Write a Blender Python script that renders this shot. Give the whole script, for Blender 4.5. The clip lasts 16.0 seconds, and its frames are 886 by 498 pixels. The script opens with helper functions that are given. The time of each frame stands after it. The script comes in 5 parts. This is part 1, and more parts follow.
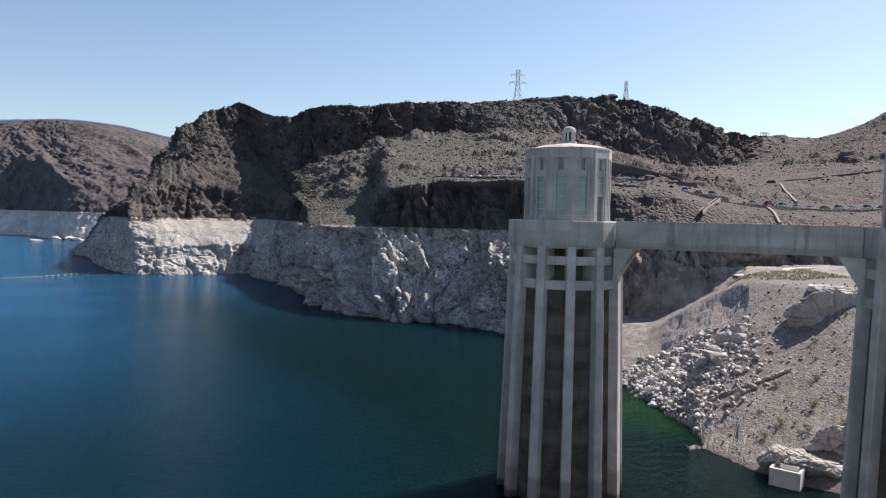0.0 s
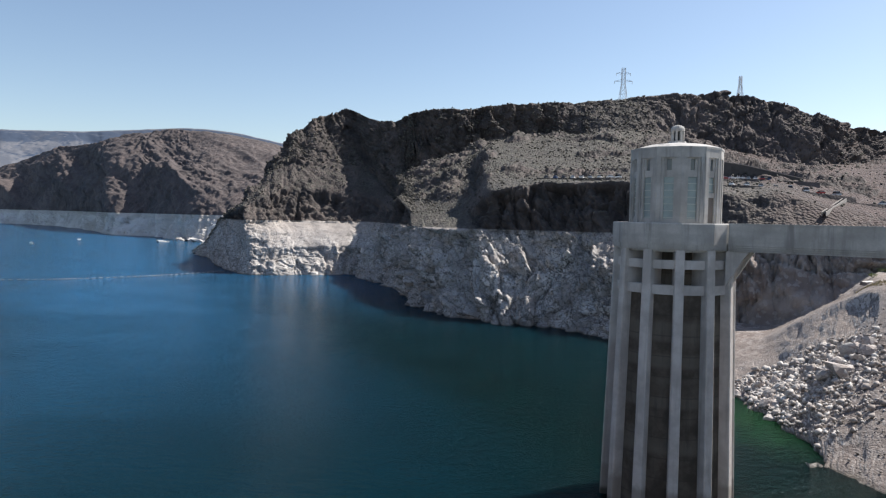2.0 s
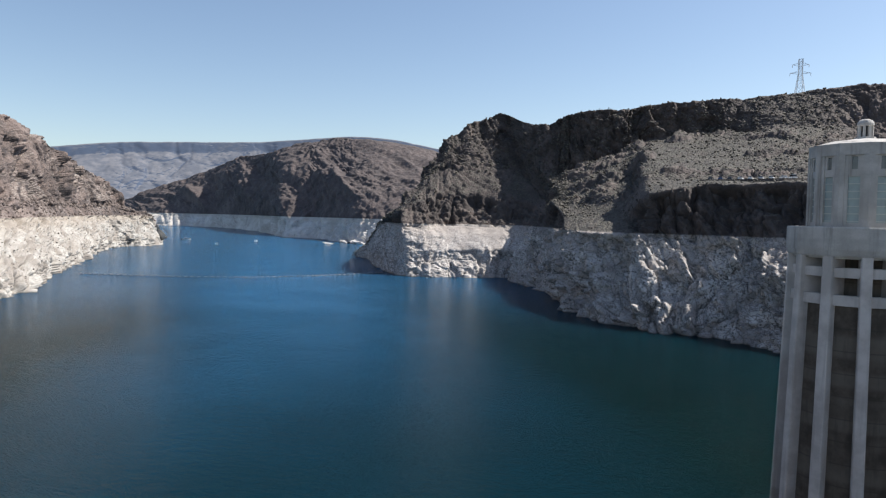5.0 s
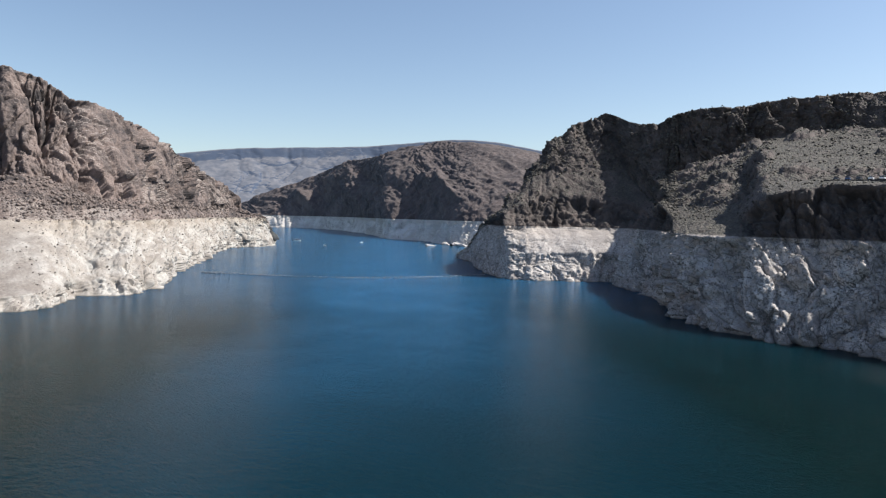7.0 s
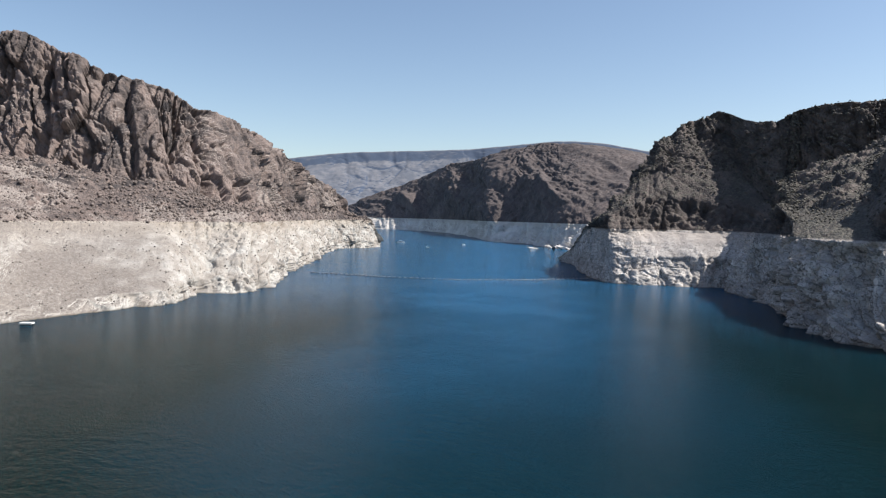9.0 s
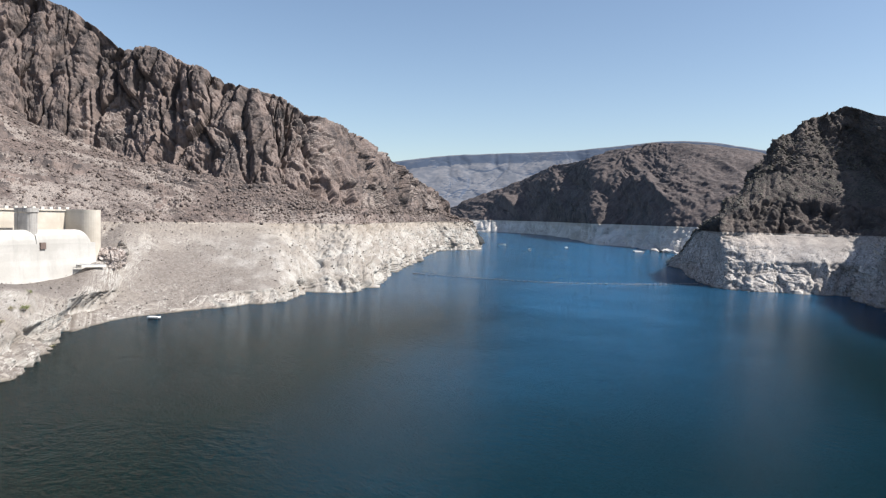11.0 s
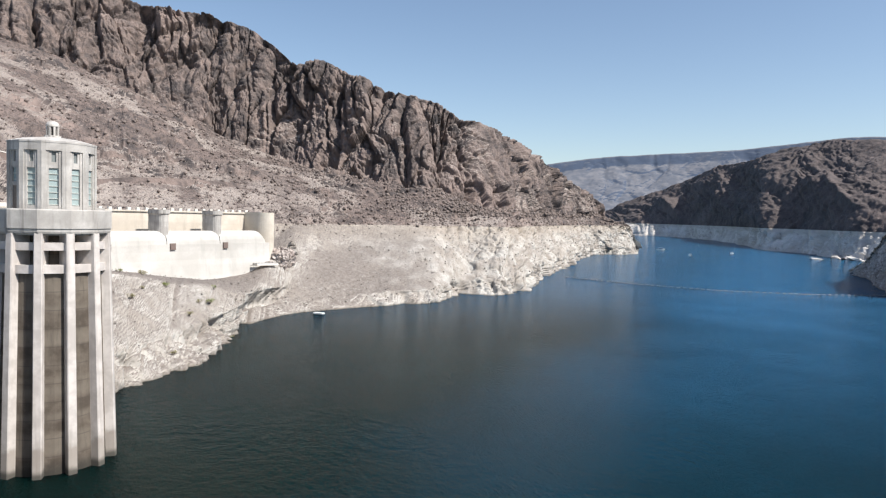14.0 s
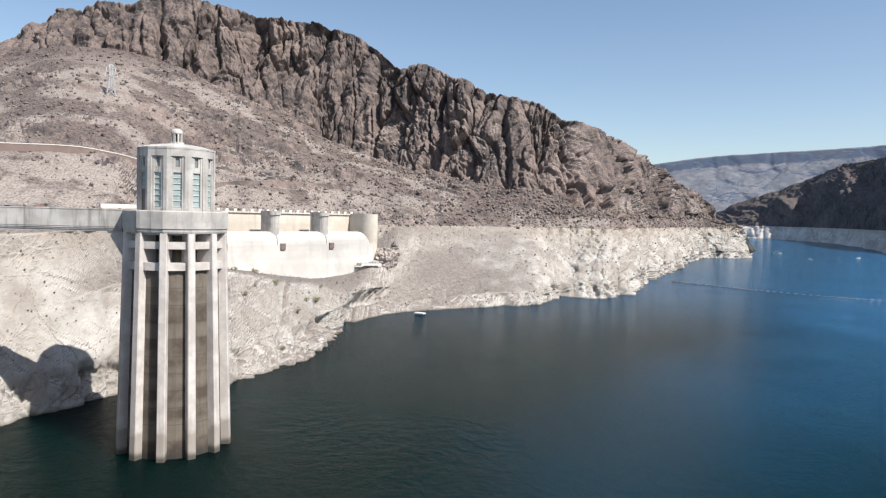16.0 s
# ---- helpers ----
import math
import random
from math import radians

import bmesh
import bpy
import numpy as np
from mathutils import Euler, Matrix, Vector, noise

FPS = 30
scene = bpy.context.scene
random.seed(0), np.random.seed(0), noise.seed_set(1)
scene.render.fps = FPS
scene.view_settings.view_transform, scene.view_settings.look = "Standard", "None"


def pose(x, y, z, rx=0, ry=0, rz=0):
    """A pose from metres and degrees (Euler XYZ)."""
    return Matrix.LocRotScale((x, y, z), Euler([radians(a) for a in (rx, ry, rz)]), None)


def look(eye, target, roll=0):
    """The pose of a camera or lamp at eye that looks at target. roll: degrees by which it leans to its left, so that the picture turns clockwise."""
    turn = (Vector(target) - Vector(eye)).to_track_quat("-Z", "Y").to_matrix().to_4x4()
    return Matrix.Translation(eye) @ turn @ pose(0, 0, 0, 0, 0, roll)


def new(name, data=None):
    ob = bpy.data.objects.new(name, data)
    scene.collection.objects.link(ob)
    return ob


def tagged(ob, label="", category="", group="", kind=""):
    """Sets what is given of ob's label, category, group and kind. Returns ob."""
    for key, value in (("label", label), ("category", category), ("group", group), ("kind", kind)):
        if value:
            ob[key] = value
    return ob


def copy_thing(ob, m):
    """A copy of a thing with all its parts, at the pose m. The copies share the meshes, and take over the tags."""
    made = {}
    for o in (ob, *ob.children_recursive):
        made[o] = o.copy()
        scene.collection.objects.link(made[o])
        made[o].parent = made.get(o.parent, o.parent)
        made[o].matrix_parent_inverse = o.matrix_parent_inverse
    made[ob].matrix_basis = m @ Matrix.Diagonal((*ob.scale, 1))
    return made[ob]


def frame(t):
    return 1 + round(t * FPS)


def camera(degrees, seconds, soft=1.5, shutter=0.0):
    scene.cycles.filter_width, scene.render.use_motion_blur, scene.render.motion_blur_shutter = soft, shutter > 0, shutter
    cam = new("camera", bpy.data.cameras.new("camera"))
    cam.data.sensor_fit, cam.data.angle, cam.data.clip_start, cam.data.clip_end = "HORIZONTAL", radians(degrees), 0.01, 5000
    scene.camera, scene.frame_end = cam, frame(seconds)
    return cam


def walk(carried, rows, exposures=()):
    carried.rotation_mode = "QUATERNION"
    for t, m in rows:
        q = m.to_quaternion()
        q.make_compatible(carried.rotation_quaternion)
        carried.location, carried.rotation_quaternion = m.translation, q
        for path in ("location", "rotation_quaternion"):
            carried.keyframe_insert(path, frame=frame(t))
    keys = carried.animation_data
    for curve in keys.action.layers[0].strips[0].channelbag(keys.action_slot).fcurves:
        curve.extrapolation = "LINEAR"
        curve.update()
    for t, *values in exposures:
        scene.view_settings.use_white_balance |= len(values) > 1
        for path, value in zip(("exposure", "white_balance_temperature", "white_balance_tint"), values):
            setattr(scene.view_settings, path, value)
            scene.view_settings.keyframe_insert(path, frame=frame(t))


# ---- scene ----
cam = camera(65.6, 16.0, 1.25)
EYE = (0.0, 0.0, 44.6)
# seconds, heading, pitch, lean
TURN = [
    (0.0, 0.10, -2.81, -1.19), (0.5, 2.20, -2.81, -1.16), (1.0, 4.31, -2.80, -1.13), (1.5, 6.42, -2.79, -1.11), (2.0, 8.53, -2.78, -1.09),
    (2.5, 10.64, -2.77, -1.08), (3.0, 12.75, -2.76, -1.07), (3.5, 14.87, -2.74, -1.06), (4.0, 16.98, -2.73, -1.06), (6.5, 27.58, -2.68, -1.11),
    (7.0, 29.70, -2.67, -1.13), (7.5, 31.82, -2.66, -1.15), (8.0, 33.94, -2.65, -1.17), (8.5, 36.06, -2.65, -1.19), (9.0, 38.18, -2.64, -1.21),
    (11.5, 48.75, -2.64, -1.34), (12.0, 50.87, -2.64, -1.37), (12.5, 52.97, -2.65, -1.39), (13.0, 55.08, -2.66, -1.41), (13.5, 57.19, -2.67, -1.44),
    (14.0, 59.29, -2.69, -1.46), (14.5, 61.39, -2.70, -1.48), (15.0, 63.48, -2.73, -1.49), (15.5, 65.57, -2.75, -1.51), (16.0, 67.66, -2.78, -1.52),
]
walk(cam, [(t, pose(*EYE, 90 + pitch, lean, heading)) for t, heading, pitch, lean in TURN])

# ---- light ----
SUN_BEARING, SUN_HEIGHT = 57.0, 50.0          # degrees clockwise from north (+y), and above the horizon
world = bpy.data.worlds.new("sky")
scene.world = world
world.use_nodes = True
wn = world.node_tree
sky = wn.nodes.new("ShaderNodeTexSky")
sky.sky_type = "NISHITA"
sky.sun_disc = False
sky.sun_elevation, sky.sun_rotation = radians(SUN_HEIGHT), radians(SUN_BEARING)
sky.altitude, sky.air_density, sky.dust_density, sky.ozone_density = 400, 0.98, 1.0, 0.65
wn.nodes["Background"].inputs["Strength"].default_value = 0.098
wn.links.new(sky.outputs["Color"], wn.nodes["Background"].inputs["Color"])
sun_way = Vector((math.sin(radians(SUN_BEARING)) * math.cos(radians(SUN_HEIGHT)),
                  math.cos(radians(SUN_BEARING)) * math.cos(radians(SUN_HEIGHT)), math.sin(radians(SUN_HEIGHT))))
sun_lamp = bpy.data.lights.new("sun", "SUN")
sun_lamp.energy, sun_lamp.angle, sun_lamp.color = 5.0, radians(0.53), (1.0, 0.965, 0.915)
sun = new("sun", sun_lamp)
sun.matrix_world = look(sun_way * 900, (0, 0, 0))
scene.view_settings.exposure = 0.61
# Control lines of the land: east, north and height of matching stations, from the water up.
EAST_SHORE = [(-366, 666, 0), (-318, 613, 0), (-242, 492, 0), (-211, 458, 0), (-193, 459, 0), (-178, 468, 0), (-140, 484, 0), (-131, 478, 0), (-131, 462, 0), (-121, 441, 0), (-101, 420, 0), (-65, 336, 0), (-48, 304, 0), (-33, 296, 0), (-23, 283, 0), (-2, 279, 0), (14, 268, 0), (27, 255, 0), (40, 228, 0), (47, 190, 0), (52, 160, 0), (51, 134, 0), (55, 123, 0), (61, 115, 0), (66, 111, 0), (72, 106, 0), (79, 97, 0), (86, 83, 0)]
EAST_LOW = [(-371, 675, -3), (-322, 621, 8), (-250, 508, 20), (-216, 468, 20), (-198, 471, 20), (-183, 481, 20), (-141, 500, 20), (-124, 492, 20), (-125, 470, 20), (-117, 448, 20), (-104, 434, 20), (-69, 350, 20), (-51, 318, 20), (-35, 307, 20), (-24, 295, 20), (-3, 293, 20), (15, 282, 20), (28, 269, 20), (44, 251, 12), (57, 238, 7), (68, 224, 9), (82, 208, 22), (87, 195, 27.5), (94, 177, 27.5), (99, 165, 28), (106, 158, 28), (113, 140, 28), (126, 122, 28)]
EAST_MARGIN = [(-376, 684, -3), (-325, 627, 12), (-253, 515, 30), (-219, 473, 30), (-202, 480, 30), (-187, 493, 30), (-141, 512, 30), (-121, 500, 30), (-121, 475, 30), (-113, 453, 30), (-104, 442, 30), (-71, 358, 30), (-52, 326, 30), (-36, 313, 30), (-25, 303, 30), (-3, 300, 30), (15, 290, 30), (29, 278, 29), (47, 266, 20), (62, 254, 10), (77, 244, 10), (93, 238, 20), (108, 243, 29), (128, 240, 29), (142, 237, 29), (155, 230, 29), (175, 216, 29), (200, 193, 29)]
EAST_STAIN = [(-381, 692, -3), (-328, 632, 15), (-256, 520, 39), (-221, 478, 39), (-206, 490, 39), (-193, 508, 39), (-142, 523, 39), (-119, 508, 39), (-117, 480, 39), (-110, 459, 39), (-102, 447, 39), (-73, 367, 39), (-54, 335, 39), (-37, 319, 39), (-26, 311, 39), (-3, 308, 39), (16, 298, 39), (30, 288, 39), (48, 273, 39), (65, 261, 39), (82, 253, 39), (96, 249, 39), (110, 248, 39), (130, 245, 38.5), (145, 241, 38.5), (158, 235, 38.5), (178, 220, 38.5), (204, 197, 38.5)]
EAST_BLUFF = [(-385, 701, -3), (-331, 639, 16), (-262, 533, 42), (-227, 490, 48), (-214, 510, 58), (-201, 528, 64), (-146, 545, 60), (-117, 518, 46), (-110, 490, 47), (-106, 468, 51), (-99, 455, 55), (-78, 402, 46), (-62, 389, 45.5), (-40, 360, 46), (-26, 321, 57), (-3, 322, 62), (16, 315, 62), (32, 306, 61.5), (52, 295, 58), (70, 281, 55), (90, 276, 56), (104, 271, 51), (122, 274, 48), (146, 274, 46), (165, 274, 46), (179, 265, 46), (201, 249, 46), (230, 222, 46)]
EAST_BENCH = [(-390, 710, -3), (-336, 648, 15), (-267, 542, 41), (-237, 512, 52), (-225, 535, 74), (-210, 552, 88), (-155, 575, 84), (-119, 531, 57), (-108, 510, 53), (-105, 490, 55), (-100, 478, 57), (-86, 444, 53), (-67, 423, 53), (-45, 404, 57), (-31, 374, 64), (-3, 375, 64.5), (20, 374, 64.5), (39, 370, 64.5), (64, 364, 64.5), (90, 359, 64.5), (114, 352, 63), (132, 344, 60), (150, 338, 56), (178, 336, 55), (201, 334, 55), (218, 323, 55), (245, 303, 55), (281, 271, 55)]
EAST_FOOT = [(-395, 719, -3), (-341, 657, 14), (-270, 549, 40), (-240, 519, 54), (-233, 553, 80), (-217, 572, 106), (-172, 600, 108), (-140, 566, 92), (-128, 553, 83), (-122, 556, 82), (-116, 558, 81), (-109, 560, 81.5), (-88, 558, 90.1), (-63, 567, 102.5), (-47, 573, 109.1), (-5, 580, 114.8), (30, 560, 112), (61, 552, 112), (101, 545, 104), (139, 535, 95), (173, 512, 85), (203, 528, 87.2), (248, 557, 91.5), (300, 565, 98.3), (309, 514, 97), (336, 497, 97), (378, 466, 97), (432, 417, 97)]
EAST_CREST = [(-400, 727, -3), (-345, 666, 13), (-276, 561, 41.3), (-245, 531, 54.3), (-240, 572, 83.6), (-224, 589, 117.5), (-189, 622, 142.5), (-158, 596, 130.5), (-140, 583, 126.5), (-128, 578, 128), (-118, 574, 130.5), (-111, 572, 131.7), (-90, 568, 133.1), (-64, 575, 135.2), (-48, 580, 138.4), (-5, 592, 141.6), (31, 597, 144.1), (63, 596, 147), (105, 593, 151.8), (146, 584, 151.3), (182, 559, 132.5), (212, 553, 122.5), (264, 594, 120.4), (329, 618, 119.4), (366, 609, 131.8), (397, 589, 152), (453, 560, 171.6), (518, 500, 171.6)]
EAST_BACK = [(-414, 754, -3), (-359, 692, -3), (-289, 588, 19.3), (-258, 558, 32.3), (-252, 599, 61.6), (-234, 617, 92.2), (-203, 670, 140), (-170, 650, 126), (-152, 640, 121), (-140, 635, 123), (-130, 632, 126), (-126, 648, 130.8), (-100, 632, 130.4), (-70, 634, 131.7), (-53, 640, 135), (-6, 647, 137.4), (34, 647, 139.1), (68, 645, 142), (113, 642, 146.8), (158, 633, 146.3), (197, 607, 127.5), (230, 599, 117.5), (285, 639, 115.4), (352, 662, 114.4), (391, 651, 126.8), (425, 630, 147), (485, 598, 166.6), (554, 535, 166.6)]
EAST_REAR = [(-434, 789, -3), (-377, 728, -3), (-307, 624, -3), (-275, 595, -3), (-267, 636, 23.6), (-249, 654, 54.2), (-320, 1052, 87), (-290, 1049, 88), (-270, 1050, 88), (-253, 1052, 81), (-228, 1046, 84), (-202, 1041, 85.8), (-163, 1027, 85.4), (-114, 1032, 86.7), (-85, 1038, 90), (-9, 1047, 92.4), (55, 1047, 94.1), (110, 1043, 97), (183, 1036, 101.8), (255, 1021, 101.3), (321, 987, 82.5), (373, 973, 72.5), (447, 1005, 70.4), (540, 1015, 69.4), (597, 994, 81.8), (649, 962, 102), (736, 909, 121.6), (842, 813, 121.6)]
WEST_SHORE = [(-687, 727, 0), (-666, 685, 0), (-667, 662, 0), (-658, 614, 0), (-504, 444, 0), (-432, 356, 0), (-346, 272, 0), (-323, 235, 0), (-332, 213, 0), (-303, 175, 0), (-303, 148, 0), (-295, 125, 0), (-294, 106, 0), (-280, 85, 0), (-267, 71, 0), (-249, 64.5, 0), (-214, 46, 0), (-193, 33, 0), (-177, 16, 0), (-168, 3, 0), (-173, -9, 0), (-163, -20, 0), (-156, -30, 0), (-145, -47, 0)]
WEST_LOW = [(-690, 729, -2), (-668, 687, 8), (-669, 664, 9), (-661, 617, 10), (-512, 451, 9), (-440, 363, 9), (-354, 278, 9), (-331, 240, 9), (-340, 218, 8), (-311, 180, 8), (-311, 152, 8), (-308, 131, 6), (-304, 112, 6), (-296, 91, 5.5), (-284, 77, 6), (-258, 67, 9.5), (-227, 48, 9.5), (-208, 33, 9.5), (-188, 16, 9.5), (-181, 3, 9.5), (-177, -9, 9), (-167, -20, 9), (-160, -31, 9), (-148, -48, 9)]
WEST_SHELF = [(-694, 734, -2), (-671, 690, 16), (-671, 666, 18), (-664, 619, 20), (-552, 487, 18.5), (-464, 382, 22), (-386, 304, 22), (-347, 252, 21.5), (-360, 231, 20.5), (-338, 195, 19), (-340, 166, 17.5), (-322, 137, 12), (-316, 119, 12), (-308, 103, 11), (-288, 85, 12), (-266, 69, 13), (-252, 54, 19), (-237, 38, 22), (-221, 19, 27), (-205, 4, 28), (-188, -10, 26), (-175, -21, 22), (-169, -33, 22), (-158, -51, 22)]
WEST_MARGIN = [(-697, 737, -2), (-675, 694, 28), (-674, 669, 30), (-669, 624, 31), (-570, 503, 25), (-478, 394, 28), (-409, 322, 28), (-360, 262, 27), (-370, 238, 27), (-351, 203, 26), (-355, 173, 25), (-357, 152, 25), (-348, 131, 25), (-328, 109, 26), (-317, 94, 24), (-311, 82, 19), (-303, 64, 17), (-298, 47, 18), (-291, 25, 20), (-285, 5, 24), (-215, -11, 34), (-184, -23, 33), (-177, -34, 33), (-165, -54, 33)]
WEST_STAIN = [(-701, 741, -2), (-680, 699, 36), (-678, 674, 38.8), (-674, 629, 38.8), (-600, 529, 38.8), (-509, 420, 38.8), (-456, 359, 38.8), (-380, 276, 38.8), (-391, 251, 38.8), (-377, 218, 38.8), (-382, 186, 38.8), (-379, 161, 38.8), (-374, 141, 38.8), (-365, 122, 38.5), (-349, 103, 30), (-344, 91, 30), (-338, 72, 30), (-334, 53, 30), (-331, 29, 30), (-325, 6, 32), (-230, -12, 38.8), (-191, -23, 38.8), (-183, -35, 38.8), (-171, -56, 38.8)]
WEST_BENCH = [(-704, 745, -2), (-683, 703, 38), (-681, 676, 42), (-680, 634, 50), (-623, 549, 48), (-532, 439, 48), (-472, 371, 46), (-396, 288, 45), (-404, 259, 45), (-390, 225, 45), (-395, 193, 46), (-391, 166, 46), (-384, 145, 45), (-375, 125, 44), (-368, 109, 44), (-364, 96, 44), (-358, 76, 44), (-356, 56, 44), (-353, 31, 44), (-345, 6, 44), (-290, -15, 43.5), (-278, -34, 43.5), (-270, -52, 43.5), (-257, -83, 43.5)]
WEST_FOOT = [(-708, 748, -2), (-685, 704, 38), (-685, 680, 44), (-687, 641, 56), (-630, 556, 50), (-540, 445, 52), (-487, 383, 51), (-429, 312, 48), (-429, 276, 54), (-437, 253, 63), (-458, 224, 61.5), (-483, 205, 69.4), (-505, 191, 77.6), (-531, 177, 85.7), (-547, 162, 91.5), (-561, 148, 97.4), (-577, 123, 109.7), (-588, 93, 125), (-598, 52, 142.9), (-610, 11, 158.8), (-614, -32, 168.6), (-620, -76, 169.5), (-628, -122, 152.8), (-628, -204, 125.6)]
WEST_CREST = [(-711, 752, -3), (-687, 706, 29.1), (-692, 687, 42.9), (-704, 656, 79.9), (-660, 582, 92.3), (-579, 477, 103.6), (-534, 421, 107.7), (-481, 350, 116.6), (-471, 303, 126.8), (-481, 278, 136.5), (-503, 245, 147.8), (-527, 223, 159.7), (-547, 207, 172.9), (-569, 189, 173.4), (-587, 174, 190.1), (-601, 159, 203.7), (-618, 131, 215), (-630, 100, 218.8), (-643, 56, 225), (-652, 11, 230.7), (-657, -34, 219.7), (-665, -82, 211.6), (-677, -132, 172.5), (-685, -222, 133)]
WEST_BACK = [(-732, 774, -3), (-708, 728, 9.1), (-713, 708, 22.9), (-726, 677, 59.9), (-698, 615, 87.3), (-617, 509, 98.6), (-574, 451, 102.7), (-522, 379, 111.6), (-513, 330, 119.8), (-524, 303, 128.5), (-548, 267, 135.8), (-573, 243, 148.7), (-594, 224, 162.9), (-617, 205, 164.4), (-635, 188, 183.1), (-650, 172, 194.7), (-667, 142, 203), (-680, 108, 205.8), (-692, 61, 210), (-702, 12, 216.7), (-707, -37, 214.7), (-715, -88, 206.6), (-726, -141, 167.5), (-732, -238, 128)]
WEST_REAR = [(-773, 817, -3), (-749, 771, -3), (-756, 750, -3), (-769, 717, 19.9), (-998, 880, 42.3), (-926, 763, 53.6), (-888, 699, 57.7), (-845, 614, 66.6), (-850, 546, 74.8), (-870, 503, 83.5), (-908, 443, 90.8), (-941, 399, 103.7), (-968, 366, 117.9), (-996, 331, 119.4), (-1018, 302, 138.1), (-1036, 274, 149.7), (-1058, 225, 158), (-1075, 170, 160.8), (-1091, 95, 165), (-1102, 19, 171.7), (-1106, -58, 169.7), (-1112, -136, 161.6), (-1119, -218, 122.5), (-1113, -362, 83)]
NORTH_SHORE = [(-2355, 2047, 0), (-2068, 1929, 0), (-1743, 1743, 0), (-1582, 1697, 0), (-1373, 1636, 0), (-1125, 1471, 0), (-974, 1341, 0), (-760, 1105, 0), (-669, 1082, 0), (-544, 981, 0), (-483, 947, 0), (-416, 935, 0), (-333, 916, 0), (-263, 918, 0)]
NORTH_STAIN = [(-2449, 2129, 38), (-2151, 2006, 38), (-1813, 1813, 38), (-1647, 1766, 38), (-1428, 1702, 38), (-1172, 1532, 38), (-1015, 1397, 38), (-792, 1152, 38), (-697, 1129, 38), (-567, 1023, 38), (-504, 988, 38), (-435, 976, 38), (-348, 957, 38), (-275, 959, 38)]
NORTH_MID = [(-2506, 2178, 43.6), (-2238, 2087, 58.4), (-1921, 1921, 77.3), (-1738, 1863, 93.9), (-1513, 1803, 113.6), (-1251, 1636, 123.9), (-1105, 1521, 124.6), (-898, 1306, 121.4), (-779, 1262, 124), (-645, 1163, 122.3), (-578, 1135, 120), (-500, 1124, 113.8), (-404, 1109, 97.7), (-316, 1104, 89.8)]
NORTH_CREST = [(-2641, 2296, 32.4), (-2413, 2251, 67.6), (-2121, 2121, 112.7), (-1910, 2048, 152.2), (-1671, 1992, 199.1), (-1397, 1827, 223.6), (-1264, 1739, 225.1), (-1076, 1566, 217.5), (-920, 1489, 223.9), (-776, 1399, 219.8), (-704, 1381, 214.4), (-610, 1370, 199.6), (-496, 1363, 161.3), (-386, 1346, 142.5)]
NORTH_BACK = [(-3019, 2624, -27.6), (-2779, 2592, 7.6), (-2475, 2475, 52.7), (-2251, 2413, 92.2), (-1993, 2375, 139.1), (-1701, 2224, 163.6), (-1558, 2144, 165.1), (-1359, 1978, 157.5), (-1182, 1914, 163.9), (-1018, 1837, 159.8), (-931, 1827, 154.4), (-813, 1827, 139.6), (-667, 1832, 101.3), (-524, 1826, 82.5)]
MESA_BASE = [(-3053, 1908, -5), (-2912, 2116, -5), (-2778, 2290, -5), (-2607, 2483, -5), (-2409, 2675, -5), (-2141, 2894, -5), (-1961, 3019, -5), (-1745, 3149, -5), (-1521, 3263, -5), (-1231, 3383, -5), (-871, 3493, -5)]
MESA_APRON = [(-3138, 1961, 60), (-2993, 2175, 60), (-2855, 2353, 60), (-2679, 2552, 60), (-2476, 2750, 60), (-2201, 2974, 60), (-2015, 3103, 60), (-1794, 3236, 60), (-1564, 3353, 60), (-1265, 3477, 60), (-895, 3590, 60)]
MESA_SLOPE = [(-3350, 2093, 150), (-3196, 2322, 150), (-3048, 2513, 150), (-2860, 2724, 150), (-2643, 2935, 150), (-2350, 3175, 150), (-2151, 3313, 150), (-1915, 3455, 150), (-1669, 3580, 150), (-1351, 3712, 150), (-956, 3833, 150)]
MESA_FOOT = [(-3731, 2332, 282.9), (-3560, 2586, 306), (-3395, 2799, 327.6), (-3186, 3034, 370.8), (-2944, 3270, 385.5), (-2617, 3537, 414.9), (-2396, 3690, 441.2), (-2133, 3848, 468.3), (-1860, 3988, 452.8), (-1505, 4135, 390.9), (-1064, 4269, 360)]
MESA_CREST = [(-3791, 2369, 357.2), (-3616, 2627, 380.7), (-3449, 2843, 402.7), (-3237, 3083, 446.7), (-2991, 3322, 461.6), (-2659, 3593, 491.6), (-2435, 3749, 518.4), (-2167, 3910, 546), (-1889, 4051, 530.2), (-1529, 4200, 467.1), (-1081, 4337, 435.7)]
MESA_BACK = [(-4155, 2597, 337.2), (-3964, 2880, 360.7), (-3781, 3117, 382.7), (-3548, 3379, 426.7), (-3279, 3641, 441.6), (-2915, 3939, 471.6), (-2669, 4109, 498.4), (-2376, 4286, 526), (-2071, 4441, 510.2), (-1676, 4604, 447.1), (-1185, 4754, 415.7)]

